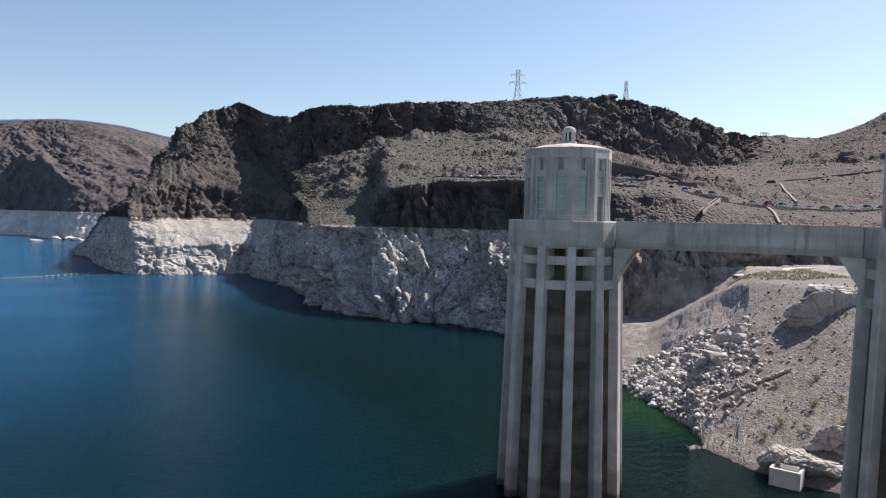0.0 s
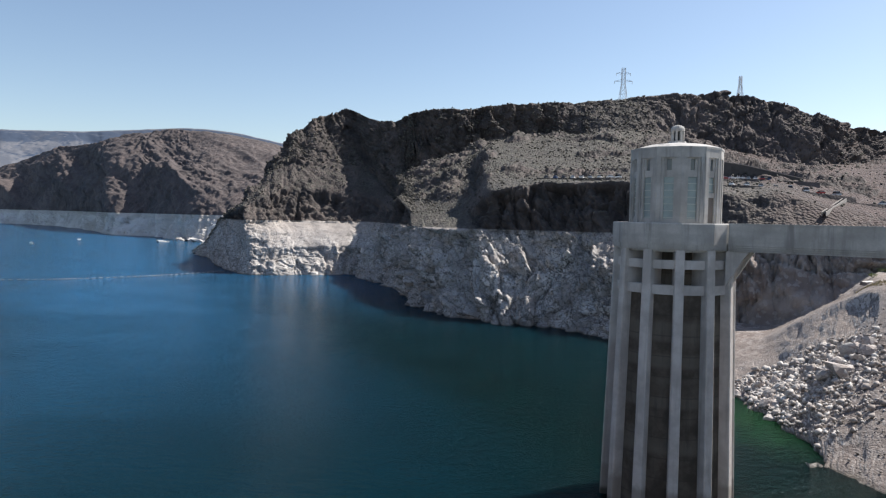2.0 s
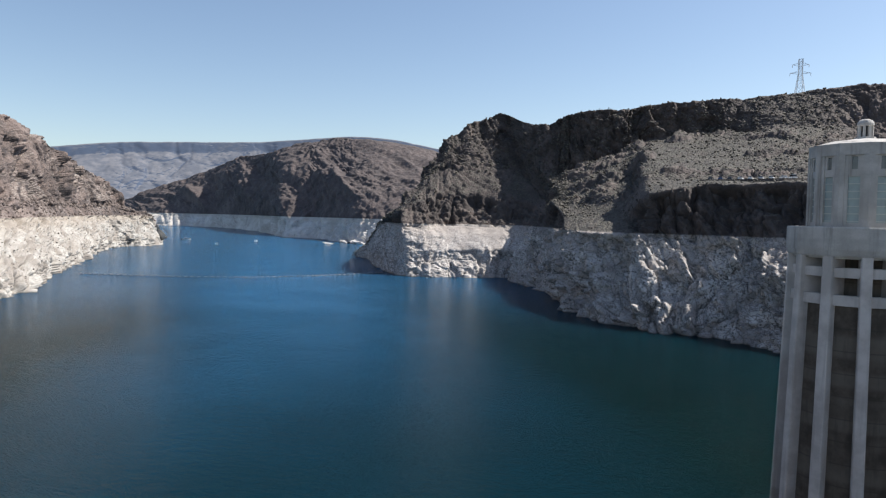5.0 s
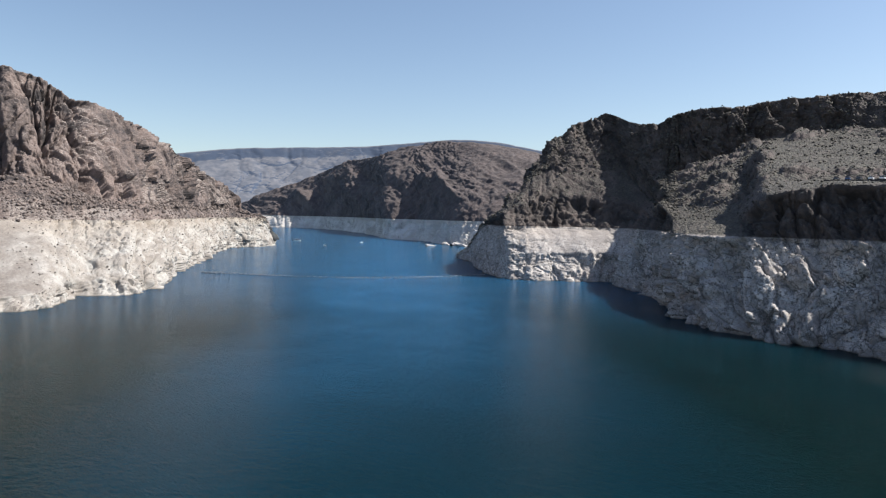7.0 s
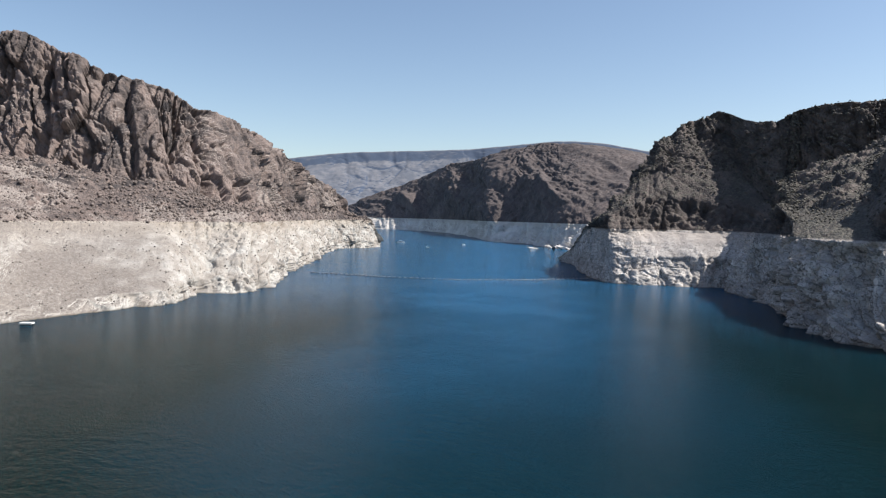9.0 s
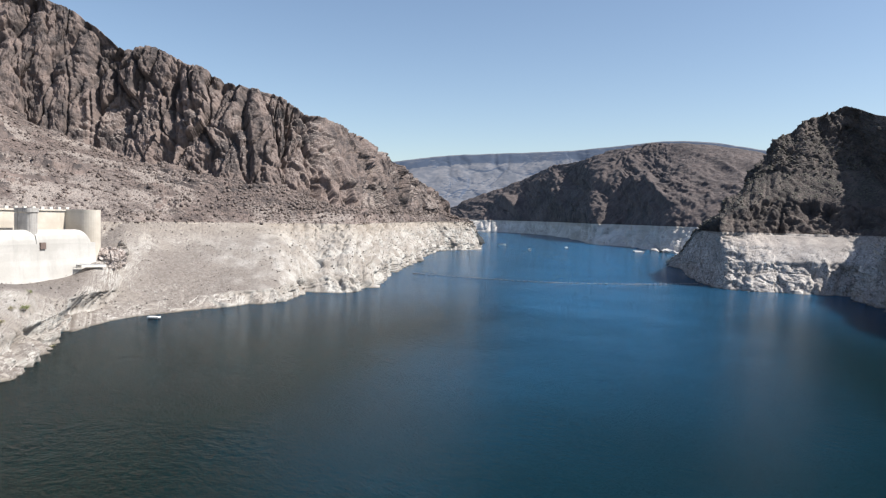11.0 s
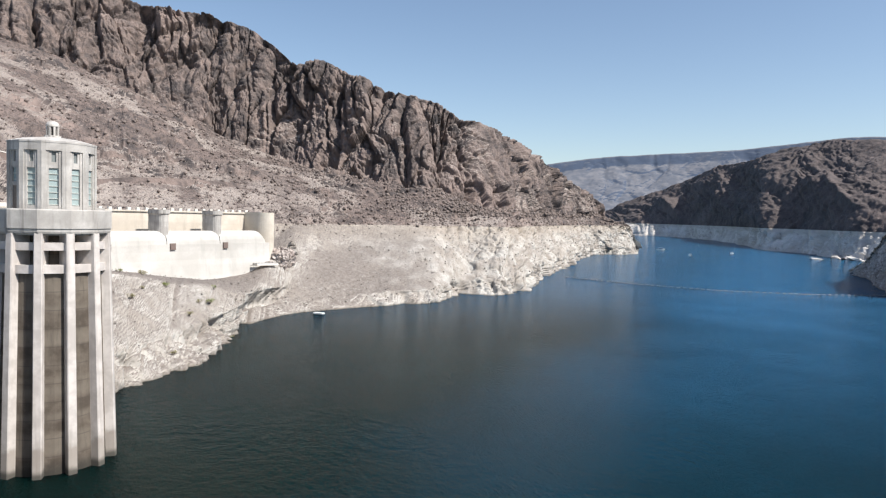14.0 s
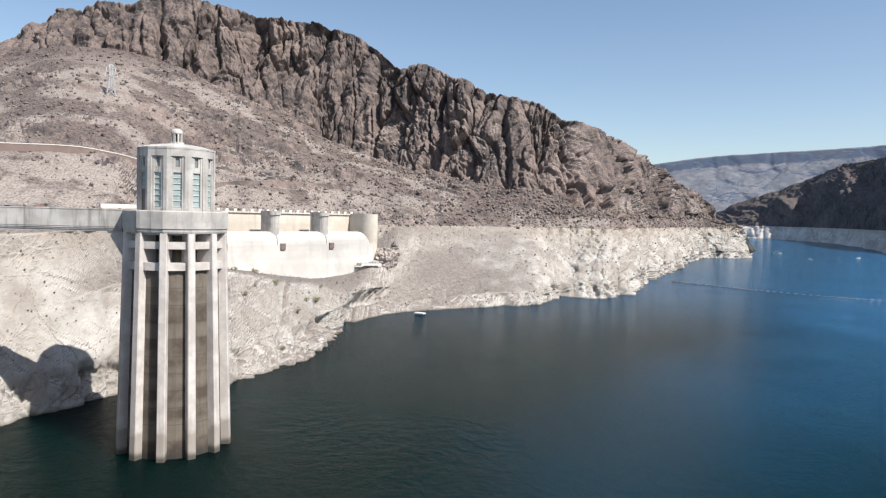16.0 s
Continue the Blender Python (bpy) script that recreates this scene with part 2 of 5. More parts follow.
# ---- materials ----
class Nodes:
    """A small hand for node trees: each call adds a node and gives back its output."""
    def __init__(self, name, rough=0.9):
        self.mat = bpy.data.materials.new(name)
        self.mat.use_nodes = True
        self.t = self.mat.node_tree
        self.bsdf = self.t.nodes["Principled BSDF"]
        self.bsdf.inputs["Roughness"].default_value = rough
        self.geo = self.t.nodes.new("ShaderNodeNewGeometry")
        self.where = self.geo.outputs["Position"]

    def put(self, socket, value):
        if isinstance(value, bpy.types.NodeSocket):
            self.t.links.new(value, socket)
        elif isinstance(value, tuple) and len(value) == 3 and socket.type == "RGBA":
            socket.default_value = (*value, 1)
        else:
            socket.default_value = value

    def math(self, op, a, b=0.0, c=0.0, clamp=False):
        n = self.t.nodes.new("ShaderNodeMath")
        n.operation, n.use_clamp = op, clamp
        for s, v in zip(n.inputs, (a, b, c)):
            self.put(s, v)
        return n.outputs[0]

    def stretch(self, scale, vec=None):
        n = self.t.nodes.new("ShaderNodeMapping")
        self.put(n.inputs["Vector"], vec or self.where)
        n.inputs["Scale"].default_value = scale
        return n.outputs[0]

    def noise(self, scale, detail=4.0, rough=0.55, vec=None, distort=0.0):
        n = self.t.nodes.new("ShaderNodeTexNoise")
        self.put(n.inputs["Vector"], vec or self.where)
        n.inputs["Scale"].default_value, n.inputs["Detail"].default_value = scale, detail
        n.inputs["Roughness"].default_value, n.inputs["Distortion"].default_value = rough, distort
        return n.outputs["Fac"]

    def cells(self, scale, vec=None, feature="F1", out="Distance"):
        n = self.t.nodes.new("ShaderNodeTexVoronoi")
        n.feature = feature
        self.put(n.inputs["Vector"], vec or self.where)
        n.inputs["Scale"].default_value = scale
        return n.outputs[out]

    def ramp(self, value, lo, hi, a=0.0, b=1.0):
        n = self.t.nodes.new("ShaderNodeMapRange")
        n.interpolation_type = "SMOOTHSTEP"
        for s, v in zip(n.inputs, (value, lo, hi, a, b)):
            self.put(s, v)
        return n.outputs[0]

    def mix(self, fac, a, b):
        n = self.t.nodes.new("ShaderNodeMix")
        n.data_type = "RGBA"
        self.put(n.inputs[0], fac)
        self.put(n.inputs[6], a)
        self.put(n.inputs[7], b)
        return n.outputs[2]

    def split(self, vec):
        n = self.t.nodes.new("ShaderNodeSeparateXYZ")
        self.put(n.inputs[0], vec)
        return n.outputs

    def bump(self, height, strength, distance, normal=None):
        n = self.t.nodes.new("ShaderNodeBump")
        n.inputs["Strength"].default_value, n.inputs["Distance"].default_value = strength, distance
        self.put(n.inputs["Height"], height)
        if normal:
            self.put(n.inputs["Normal"], normal)
        return n.outputs[0]

    def done(self, colour, normal=None, rough=None):
        self.put(self.bsdf.inputs["Base Color"], colour)
        if normal:
            self.put(self.bsdf.inputs["Normal"], normal)
        if rough is not None:
            self.put(self.bsdf.inputs["Roughness"], rough)
        return self.mat


def rock_material(name, dark, brown, talus, pale, pale_low, grain, shrubs, loose, rubble, red=0.0, gravel=0.0, spots=0.8):
    """Desert rock: varnished cliff, scree where it lies flatter, and the pale mineral band that the lake left below its high mark."""
    m = Nodes(name)
    x, y, z = m.split(m.where)
    nx, ny, nz = m.split(m.geo.outputs["True Normal"])
    big = m.noise(0.012 / grain, 3)
    mid = m.noise(0.09 / grain, 5, 0.6)
    fine = m.noise(0.7 / grain, 5, 0.7)
    tall = m.noise(0.22 / grain, 4, 0.6, m.stretch((1, 1, 0.16)))
    cliff = m.mix(m.ramp(mid, 0.35, 0.68), dark, brown)
    cliff = m.mix(m.ramp(tall, 0.52, 0.7, 0.0, 0.7), cliff, tuple(c * 0.45 for c in dark))
    cliff = m.mix(m.ramp(big, 0.5, 0.7, 0.0, 0.5), cliff, tuple(c * 1.5 for c in brown))
    scree = m.mix(m.ramp(fine, 0.4, 0.65), tuple(c * 0.75 for c in talus), talus)
    scree = m.mix(m.ramp(mid, 0.45, 0.7, 0.0, 0.6), scree, brown)
    dots = m.cells(0.32 / grain)
    scree = m.mix(m.ramp(dots, 0.12, 0.3, shrubs, 0.0), scree, (0.05, 0.05, 0.03))
    flat = m.math("ADD", nz, m.math("MULTIPLY", m.math("SUBTRACT", mid, 0.5), 0.5))
    # single stones in the scree
    clast, lump = m.cells(0.8 / grain, out="Color"), m.cells(0.3 / grain, out="Color")
    scree = m.mix(m.ramp(clast, 0.55, 0.85, 0.0, 0.7 if grain < 2 else 0.15), scree, tuple(c * 1.5 for c in talus))
    scree = m.mix(m.ramp(clast, 0.42, 0.2, 0.0, 0.5 if grain < 2 else 0.2), scree, tuple(c * 0.5 for c in dark))
    scree = m.mix(m.ramp(lump, 0.42, 0.2, 0.0, 0.45), scree, dark)
    scree = m.mix(m.math("MULTIPLY", m.ramp(m.math("ADD", x, m.math("MULTIPLY", big, 60.0)), 80.0, 160.0), 0.85 * red), scree, m.mix(m.ramp(mid, 0.4, 0.65), (0.057, 0.033, 0.03), (0.088, 0.054, 0.048)))
    if gravel:
        wash = m.math("MULTIPLY", m.ramp(m.noise(0.022, 5, 0.62), 0.46, 0.58, 0.0, gravel), m.ramp(z, 175.0, 125.0))
        low = m.math("MULTIPLY", m.ramp(m.noise(0.045, 5, 0.65), 0.38, 0.54, 0.0, 0.85), m.ramp(m.math("ADD", z, m.math("MULTIPLY", mid, 20.0)), 92.0, 66.0))
        wash = m.math("MAXIMUM", wash, m.math("MULTIPLY", low, m.ramp(y, 160.0, 105.0)))
        scree = m.mix(wash, scree, m.mix(m.ramp(clast, 0.45, 0.2, 0.0, 0.4), (0.33, 0.285, 0.252), talus))
    above = m.mix(m.ramp(flat, 0.58, 0.8), cliff, scree)
    layers = m.noise(0.25 / grain, 4, 0.6, m.stretch((0.12, 0.12, 1.6)))
    white = m.mix(m.ramp(mid, 0.36, 0.66), pale_low, pale)
    white = m.mix(m.ramp(layers, 0.48, 0.72, 0.0, 0.18), white, tuple(c * 0.72 for c in pale_low))
    lines = m.noise(0.9 / grain, 2, 0.5, m.stretch((0.03, 0.03, 2.2)))
    white = m.mix(m.ramp(lines, 0.5, 0.66, 0.0, 0.1), white, tuple(c * 0.85 for c in pale_low))
    tan = m.ramp(m.math("ADD", z, m.math("MULTIPLY", mid, 16.0)), 34.0, 46.0, 0.0, 0.55)
    white = m.mix(tan, white, (pale_low[0] * 1.05, pale_low[1] * 0.98, pale_low[2] * 0.88))
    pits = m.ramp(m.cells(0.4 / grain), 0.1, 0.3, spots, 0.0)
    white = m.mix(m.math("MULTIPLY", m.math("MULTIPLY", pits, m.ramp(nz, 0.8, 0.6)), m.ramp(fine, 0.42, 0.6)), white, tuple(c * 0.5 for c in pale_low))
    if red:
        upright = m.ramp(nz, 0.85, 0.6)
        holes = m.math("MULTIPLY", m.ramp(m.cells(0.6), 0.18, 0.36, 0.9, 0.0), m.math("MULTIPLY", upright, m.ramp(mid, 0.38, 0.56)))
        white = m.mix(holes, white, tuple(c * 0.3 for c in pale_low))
        # joints between the blocks of the drowned cliff
        warp = m.t.nodes.new("ShaderNodeVectorMath")
        warp.operation = "MULTIPLY_ADD"
        wander = m.t.nodes.new("ShaderNodeTexNoise")
        wander.inputs["Scale"].default_value = 0.3
        m.put(wander.inputs["Vector"], m.where)
        m.put(warp.inputs[0], wander.outputs["Color"])
        warp.inputs[1].default_value = (5.0, 5.0, 5.0)
        m.put(warp.inputs[2], m.where)
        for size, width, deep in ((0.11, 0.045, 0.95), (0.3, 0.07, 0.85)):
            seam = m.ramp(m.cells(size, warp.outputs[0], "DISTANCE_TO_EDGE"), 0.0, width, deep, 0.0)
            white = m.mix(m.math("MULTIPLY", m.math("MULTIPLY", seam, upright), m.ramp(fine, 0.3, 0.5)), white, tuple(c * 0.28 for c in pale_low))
        tone = m.cells(0.11, warp.outputs[0], "F1", "Color")
        white = m.mix(m.ramp(tone, 0.3, 0.7, 0.0, 0.35), white, tuple(c * 0.8 for c in pale_low))
    debris = m.mix(m.ramp(fine, 0.4, 0.62), tuple(c * 0.72 for c in rubble), tuple(c * 1.12 for c in rubble))
    grit = m.cells(2.4 / grain, out="Color")
    debris = m.mix(m.ramp(lines, 0.5, 0.62, 0.0, 0.12), debris, tuple(c * 0.6 for c in rubble))
    debris = m.mix(m.ramp(grit, 0.6, 0.9, 0.0, 0.22), debris, pale)
    debris = m.mix(m.ramp(grit, 0.4, 0.2, 0.0, 0.22), debris, tuple(c * 0.55 for c in rubble))
    debris = m.mix(m.ramp(mid, 0.5, 0.72, 0.0, 0.25), debris, pale_low)
    strewn = m.math("MULTIPLY", m.ramp(flat, 0.42, 0.98), m.ramp(big, loose, loose + 0.2))
    if gravel:
        strewn = m.math("MULTIPLY", strewn, m.ramp(m.math("ADD", y, m.math("MULTIPLY", mid, 90.0)), 280.0, 180.0, 0.15, 1.0))
    if red:
        strewn = m.math("MULTIPLY", strewn, m.ramp(x, -30.0, 30.0, 0.4, 1.0))
    white = m.mix(strewn, white, debris)
    # red earth behind the eastern landing
    earth = m.math("MULTIPLY", m.ramp(m.math("ADD", x, m.math("MULTIPLY", mid, 30.0)), 38.0, 66.0), m.ramp(y, 196.0, 236.0))
    soil = m.mix(m.ramp(mid, 0.4, 0.65), (0.185, 0.145, 0.125), (0.3, 0.255, 0.225))
    white = m.mix(m.math("MULTIPLY", earth, red), white, m.mix(m.ramp(clast, 0.6, 0.85, 0.0, 0.5), soil, pale_low))
    mark = m.math("ADD", z, m.math("MULTIPLY", m.math("SUBTRACT", fine, 0.5), 0.9))
    land = m.mix(m.ramp(mark, 38.3, 39.0), white, above)
    land = m.mix(m.ramp(mark, 0.1, 0.8, 0.6, 0.0), land, (0.09, 0.075, 0.055))
    high = m.ramp(mark, 36.0, 41.0)
    coarse = m.math("MULTIPLY", m.math("SUBTRACT", 1.0, m.cells(0.8 / grain)), high)
    small = m.math("MULTIPLY", m.math("SUBTRACT", 1.0, m.cells(2.4 / grain)), m.math("MULTIPLY_ADD", high, -0.13, 0.13))
    heap = m.math("MULTIPLY", m.math("ADD", coarse, small), m.ramp(flat, 0.5, 0.8, 0.25, 1.0))
    rough_bump = m.bump(heap, 0.9 if grain < 2 else 0.2, 1.1 * grain, m.bump(fine, 0.6, 0.45 * grain, m.bump(mid, 0.5, 2.0 * grain)))
    return m.done(land, rough_bump)


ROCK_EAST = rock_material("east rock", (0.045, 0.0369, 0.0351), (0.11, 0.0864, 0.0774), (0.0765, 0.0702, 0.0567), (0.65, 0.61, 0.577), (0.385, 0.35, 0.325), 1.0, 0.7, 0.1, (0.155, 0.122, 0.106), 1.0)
ROCK_WEST = rock_material("west rock", (0.046, 0.0385, 0.038), (0.185, 0.14, 0.122), (0.145, 0.109, 0.095), (0.44, 0.418, 0.383), (0.273, 0.242, 0.211), 1.0, 0.35, 0.18, (0.176, 0.148, 0.129), 0.0, 0.75, 0.3)
ROCK_NORTH = rock_material("north rock", (0.058, 0.049, 0.05), (0.122, 0.094, 0.088), (0.088, 0.069, 0.065), (0.68, 0.65, 0.62), (0.48, 0.45, 0.42), 3.0, 0.2, 0.4, (0.4, 0.365, 0.33))


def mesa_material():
    m = Nodes("haze-tinted mesa rock")
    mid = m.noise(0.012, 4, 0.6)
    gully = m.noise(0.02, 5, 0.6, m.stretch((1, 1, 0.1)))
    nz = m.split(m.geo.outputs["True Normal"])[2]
    # rock tones shifted to blue-grey: the haze of distance is put into the colour
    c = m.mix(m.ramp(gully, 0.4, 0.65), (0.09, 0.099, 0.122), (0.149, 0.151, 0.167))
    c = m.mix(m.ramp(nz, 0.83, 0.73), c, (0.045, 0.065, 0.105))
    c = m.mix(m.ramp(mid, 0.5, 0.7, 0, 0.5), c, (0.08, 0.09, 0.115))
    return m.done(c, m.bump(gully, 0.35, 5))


def water_material():
    m = Nodes("lake water", 0.11)
    x, y, z = m.split(m.where)
    broad = m.noise(0.006, 3)
    # shoal by the east bank, where the bottom shows green
    dx = m.math("SUBTRACT", x, 52.0)
    dy = m.math("MULTIPLY", m.math("SUBTRACT", y, 163.0), 0.6)
    off = m.math("SQRT", m.math("ADD", m.math("MULTIPLY", dx, dx), m.math("MULTIPLY", dy, dy)))
    off = m.math("ADD", off, m.math("MULTIPLY", m.noise(0.12, 4), 14.0))
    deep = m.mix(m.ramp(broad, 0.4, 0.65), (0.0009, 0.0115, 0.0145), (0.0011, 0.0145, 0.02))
    # sky reflection put into the colour: bluer and brighter away from the dam
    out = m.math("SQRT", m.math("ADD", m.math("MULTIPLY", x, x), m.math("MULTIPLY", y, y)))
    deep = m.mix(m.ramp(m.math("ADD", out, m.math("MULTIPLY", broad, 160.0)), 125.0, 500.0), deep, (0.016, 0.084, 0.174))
    # dark green along the banks: cliff reflection and shade put into the colour
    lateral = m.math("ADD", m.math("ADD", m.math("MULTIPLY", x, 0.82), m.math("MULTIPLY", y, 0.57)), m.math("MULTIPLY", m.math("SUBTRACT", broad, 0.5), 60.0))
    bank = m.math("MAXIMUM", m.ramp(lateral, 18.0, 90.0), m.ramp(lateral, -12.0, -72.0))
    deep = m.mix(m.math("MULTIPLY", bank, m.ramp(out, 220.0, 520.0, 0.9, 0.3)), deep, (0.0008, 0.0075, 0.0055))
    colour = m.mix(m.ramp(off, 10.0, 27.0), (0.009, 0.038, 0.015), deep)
    swell = m.noise(0.3, 3, 0.5, m.stretch((1.0, 1.6, 1.0)), 0.4)
    chop = m.noise(0.85, 4, 0.65, m.stretch((1.0, 1.9, 1.0)), 0.3)
    gust = m.ramp(m.noise(0.02, 3), 0.35, 0.65, 0.35, 1.0)
    h = m.math("ADD", m.math("MULTIPLY", swell, 0.5), m.math("MULTIPLY", m.math("MULTIPLY", chop, gust), 0.6))
    m.bsdf.inputs["IOR"].default_value = 1.09
    m.bsdf.subsurface_method = "BURLEY"
    m.bsdf.inputs["Subsurface Weight"].default_value = 1.0
    m.bsdf.inputs["Subsurface Radius"].default_value = (1.0, 1.0, 1.0)
    m.bsdf.inputs["Subsurface Scale"].default_value = 14.0
    return m.done(colour, m.bump(h, 1.0, 1.2))


def concrete_material(name, light, dark, streak=0.5, scale=1.0):
    m = Nodes(name, 0.85)
    big = m.noise(0.25 * scale, 4, 0.6)
    run = m.noise(0.9 * scale, 4, 0.6, m.stretch((1, 1, 0.09)))
    fine = m.noise(5 * scale, 4, 0.6)
    lift = m.noise(0.6 * scale, 2, 0.5, m.stretch((0.04, 0.04, 1.0)))
    c = m.mix(m.ramp(big, 0.35, 0.68), dark, light)
    c = m.mix(m.ramp(run, 0.5, 0.74, 0.0, streak), c, tuple(v * 0.55 for v in dark))
    c = m.mix(m.ramp(lift, 0.5, 0.65, 0.0, 0.25), c, tuple(v * 0.8 for v in dark))
    c = m.mix(m.ramp(fine, 0.35, 0.7, 0.0, 0.18), c, tuple(v * 0.7 for v in dark))
    return m.done(c, m.bump(fine, 0.25, 0.03))


def shaft_material():
    """Old concrete between the ribs, brown with lake stain, in cast lifts."""
    m = Nodes("stained shaft concrete", 0.9)
    x, y, z = m.split(m.where)
    lift = m.math("FRACT", m.math("DIVIDE", z, 3.05))
    joint = m.math("ADD", m.ramp(lift, 0.0, 0.05, 1, 0), m.ramp(lift, 0.95, 1.0, 0, 1), clamp=True)
    step = m.noise(0.33, 1, 0.4, m.stretch((0.02, 0.02, 1)))
    big = m.noise(0.4, 5, 0.65)
    run = m.noise(1.3, 4, 0.6, m.stretch((1, 1, 0.12)))
    c = m.mix(m.ramp(big, 0.35, 0.7), (0.065, 0.05, 0.038), (0.13, 0.107, 0.084))
    c = m.mix(m.ramp(step, 0.42, 0.62, 0, 0.6), c, (0.185, 0.158, 0.127))
    c = m.mix(m.ramp(run, 0.5, 0.72, 0, 0.5), c, (0.06, 0.05, 0.04))
    c = m.mix(m.math("MULTIPLY", joint, 0.5), c, (0.05, 0.042, 0.035))
    c = m.mix(m.ramp(m.math("ADD", z, big), 1.0, 3.2, 0.85, 0.0), c, (0.03, 0.027, 0.022))
    return m.done(c, m.bump(run, 0.4, 0.08))


def rib_material():
    """Pale rib concrete with a grey tide mark above the water."""
    m = Nodes("rib concrete", 0.85)
    x, y, z = m.split(m.where)
    big = m.noise(0.3, 4, 0.6)
    run = m.noise(1.1, 4, 0.6, m.stretch((1, 1, 0.07)))
    fine = m.noise(6, 3)
    c = m.mix(m.ramp(big, 0.35, 0.68), (0.44, 0.4, 0.37), (0.59, 0.546, 0.51))
    c = m.mix(m.ramp(run, 0.5, 0.74, 0, 0.45), c, (0.29, 0.255, 0.225))
    c = m.mix(m.ramp(m.math("ADD", z, m.math("MULTIPLY", big, 3.0)), 5.5, 6.8, 0.7, 0), c, (0.26, 0.225, 0.19))
    c = m.mix(m.ramp(m.math("ADD", z, big), 1.0, 2.2, 0.9, 0), c, (0.06, 0.055, 0.045))
    return m.done(c, m.bump(fine, 0.25, 0.03))


def plain_material(name, colour, rough=0.6, metal=0.0, wear=0.25, scale=2.0):
    m = Nodes(name, rough)
    m.bsdf.inputs["Metallic"].default_value = metal
    c = m.mix(m.ramp(m.noise(scale, 4), 0.35, 0.7, 0.0, wear), colour, tuple(v * 0.5 for v in colour))
    return m.done(c)


def boulder_material():
    m = Nodes("pale boulder rock")
    mid, fine = m.noise(0.6, 5, 0.6), m.noise(3.0, 5, 0.7)
    tint = m.t.nodes.new("ShaderNodeObjectInfo").outputs["Random"]
    c = m.mix(m.ramp(mid, 0.35, 0.68), (0.396, 0.36, 0.333), (0.594, 0.562, 0.526))
    c = m.mix(m.math("MULTIPLY", tint, 0.45), c, (0.36, 0.275, 0.24))
    c = m.mix(m.ramp(m.noise(0.3, 4, 0.6), 0.47, 0.66, 0.0, 0.7), c, (0.3, 0.24, 0.205))
    c = m.mix(m.ramp(m.cells(0.9, feature="DISTANCE_TO_EDGE"), 0.0, 0.05, 0.5, 0.0), c, (0.2, 0.16, 0.14))
    return m.done(c, m.bump(fine, 0.7, 0.25, m.bump(mid, 0.6, 0.6)))


def stones_material(name, dark, light):
    m = Nodes(name)
    each = m.geo.outputs["Random Per Island"]
    c = m.mix(m.ramp(each, 0.0, 1.0), dark, light)
    c = m.mix(m.ramp(m.noise(2.5, 4), 0.4, 0.65, 0.0, 0.4), c, tuple(v * 0.6 for v in dark))
    return m.done(c)


SCREE_EAST = stones_material("ridge stones", (0.045, 0.0405, 0.0342), (0.135, 0.122, 0.099))
SCREE_WEST = stones_material("cliff stones", (0.105, 0.083, 0.074), (0.22, 0.176, 0.155))
RUBBLE = stones_material("margin stones", (0.114, 0.0968, 0.0862), (0.326, 0.295, 0.268))
WHITE_RUBBLE = stones_material("white rubble", (0.306, 0.264, 0.234), (0.595, 0.557, 0.523))
BOULDER = boulder_material()
HAZY_MESA, WATER = mesa_material(), water_material()
CONCRETE = concrete_material("weathered concrete", (0.527, 0.501, 0.468), (0.374, 0.35, 0.323), 0.8)
SHAFT, RIB = shaft_material(), rib_material()
WHITE_CONCRETE = concrete_material("white spillway concrete", (0.53, 0.507, 0.472), (0.45, 0.427, 0.392), 0.25, 0.4)
TAN_CONCRETE = concrete_material("tan wall concrete", (0.609, 0.557, 0.479), (0.505, 0.444, 0.37), 0.35, 0.4)
STEEL = plain_material("galvanised steel", (0.5, 0.51, 0.52), 0.55, 0.3)
DARK = plain_material("dark opening steel", (0.05, 0.045, 0.04), 0.7)

# ---- helpers of this scene ----
def part(name, bm, material, parent=None, label=""):
    """Links a bmesh as one mesh object under its parent."""
    me = bpy.data.meshes.new(name)
    bm.to_mesh(me)
    bm.free()
    me.materials.append(material)
    ob = new(name, me)
    ob.parent = parent
    if label:
        tagged(ob, label)
    return ob


def box(bm, x0, x1, y0, y1, z0, z1, m=None):
    vs = [bm.verts.new((x, y, z)) for z in (z0, z1) for x, y in ((x0, y0), (x1, y0), (x1, y1), (x0, y1))]
    if m is not None:
        for v in vs:
            v.co = m @ v.co
    for f in ((3, 2, 1, 0), (4, 5, 6, 7), (0, 1, 5, 4), (1, 2, 6, 5), (2, 3, 7, 6), (3, 0, 4, 7)):
        bm.faces.new([vs[i] for i in f])
    return vs


def rings(bm, levels, n, turn=0.0, cap=True):
    """A turned solid with n sides; levels are (radius, height) from below up."""
    rows = []
    for r, z in levels:
        rows.append([bm.verts.new((r * math.cos(turn + 2 * math.pi * i / n), r * math.sin(turn + 2 * math.pi * i / n), z)) for i in range(n)])
    for a, b in zip(rows, rows[1:]):
        for i in range(n):
            bm.faces.new((a[i], a[(i + 1) % n], b[(i + 1) % n], b[i]))
    if cap:
        bm.faces.new(rows[0][::-1])
        bm.faces.new(rows[-1])
    return rows


def bar(bm, a, b, w, h=None):
    """A straight bar from a to b."""
    a, b = Vector(a), Vector(b)
    d = b - a
    m = Matrix.Translation(a) @ d.to_track_quat("Z", "Y").to_matrix().to_4x4()
    h = h or w
    return box(bm, -w / 2, w / 2, -h / 2, h / 2, 0, d.length, m)


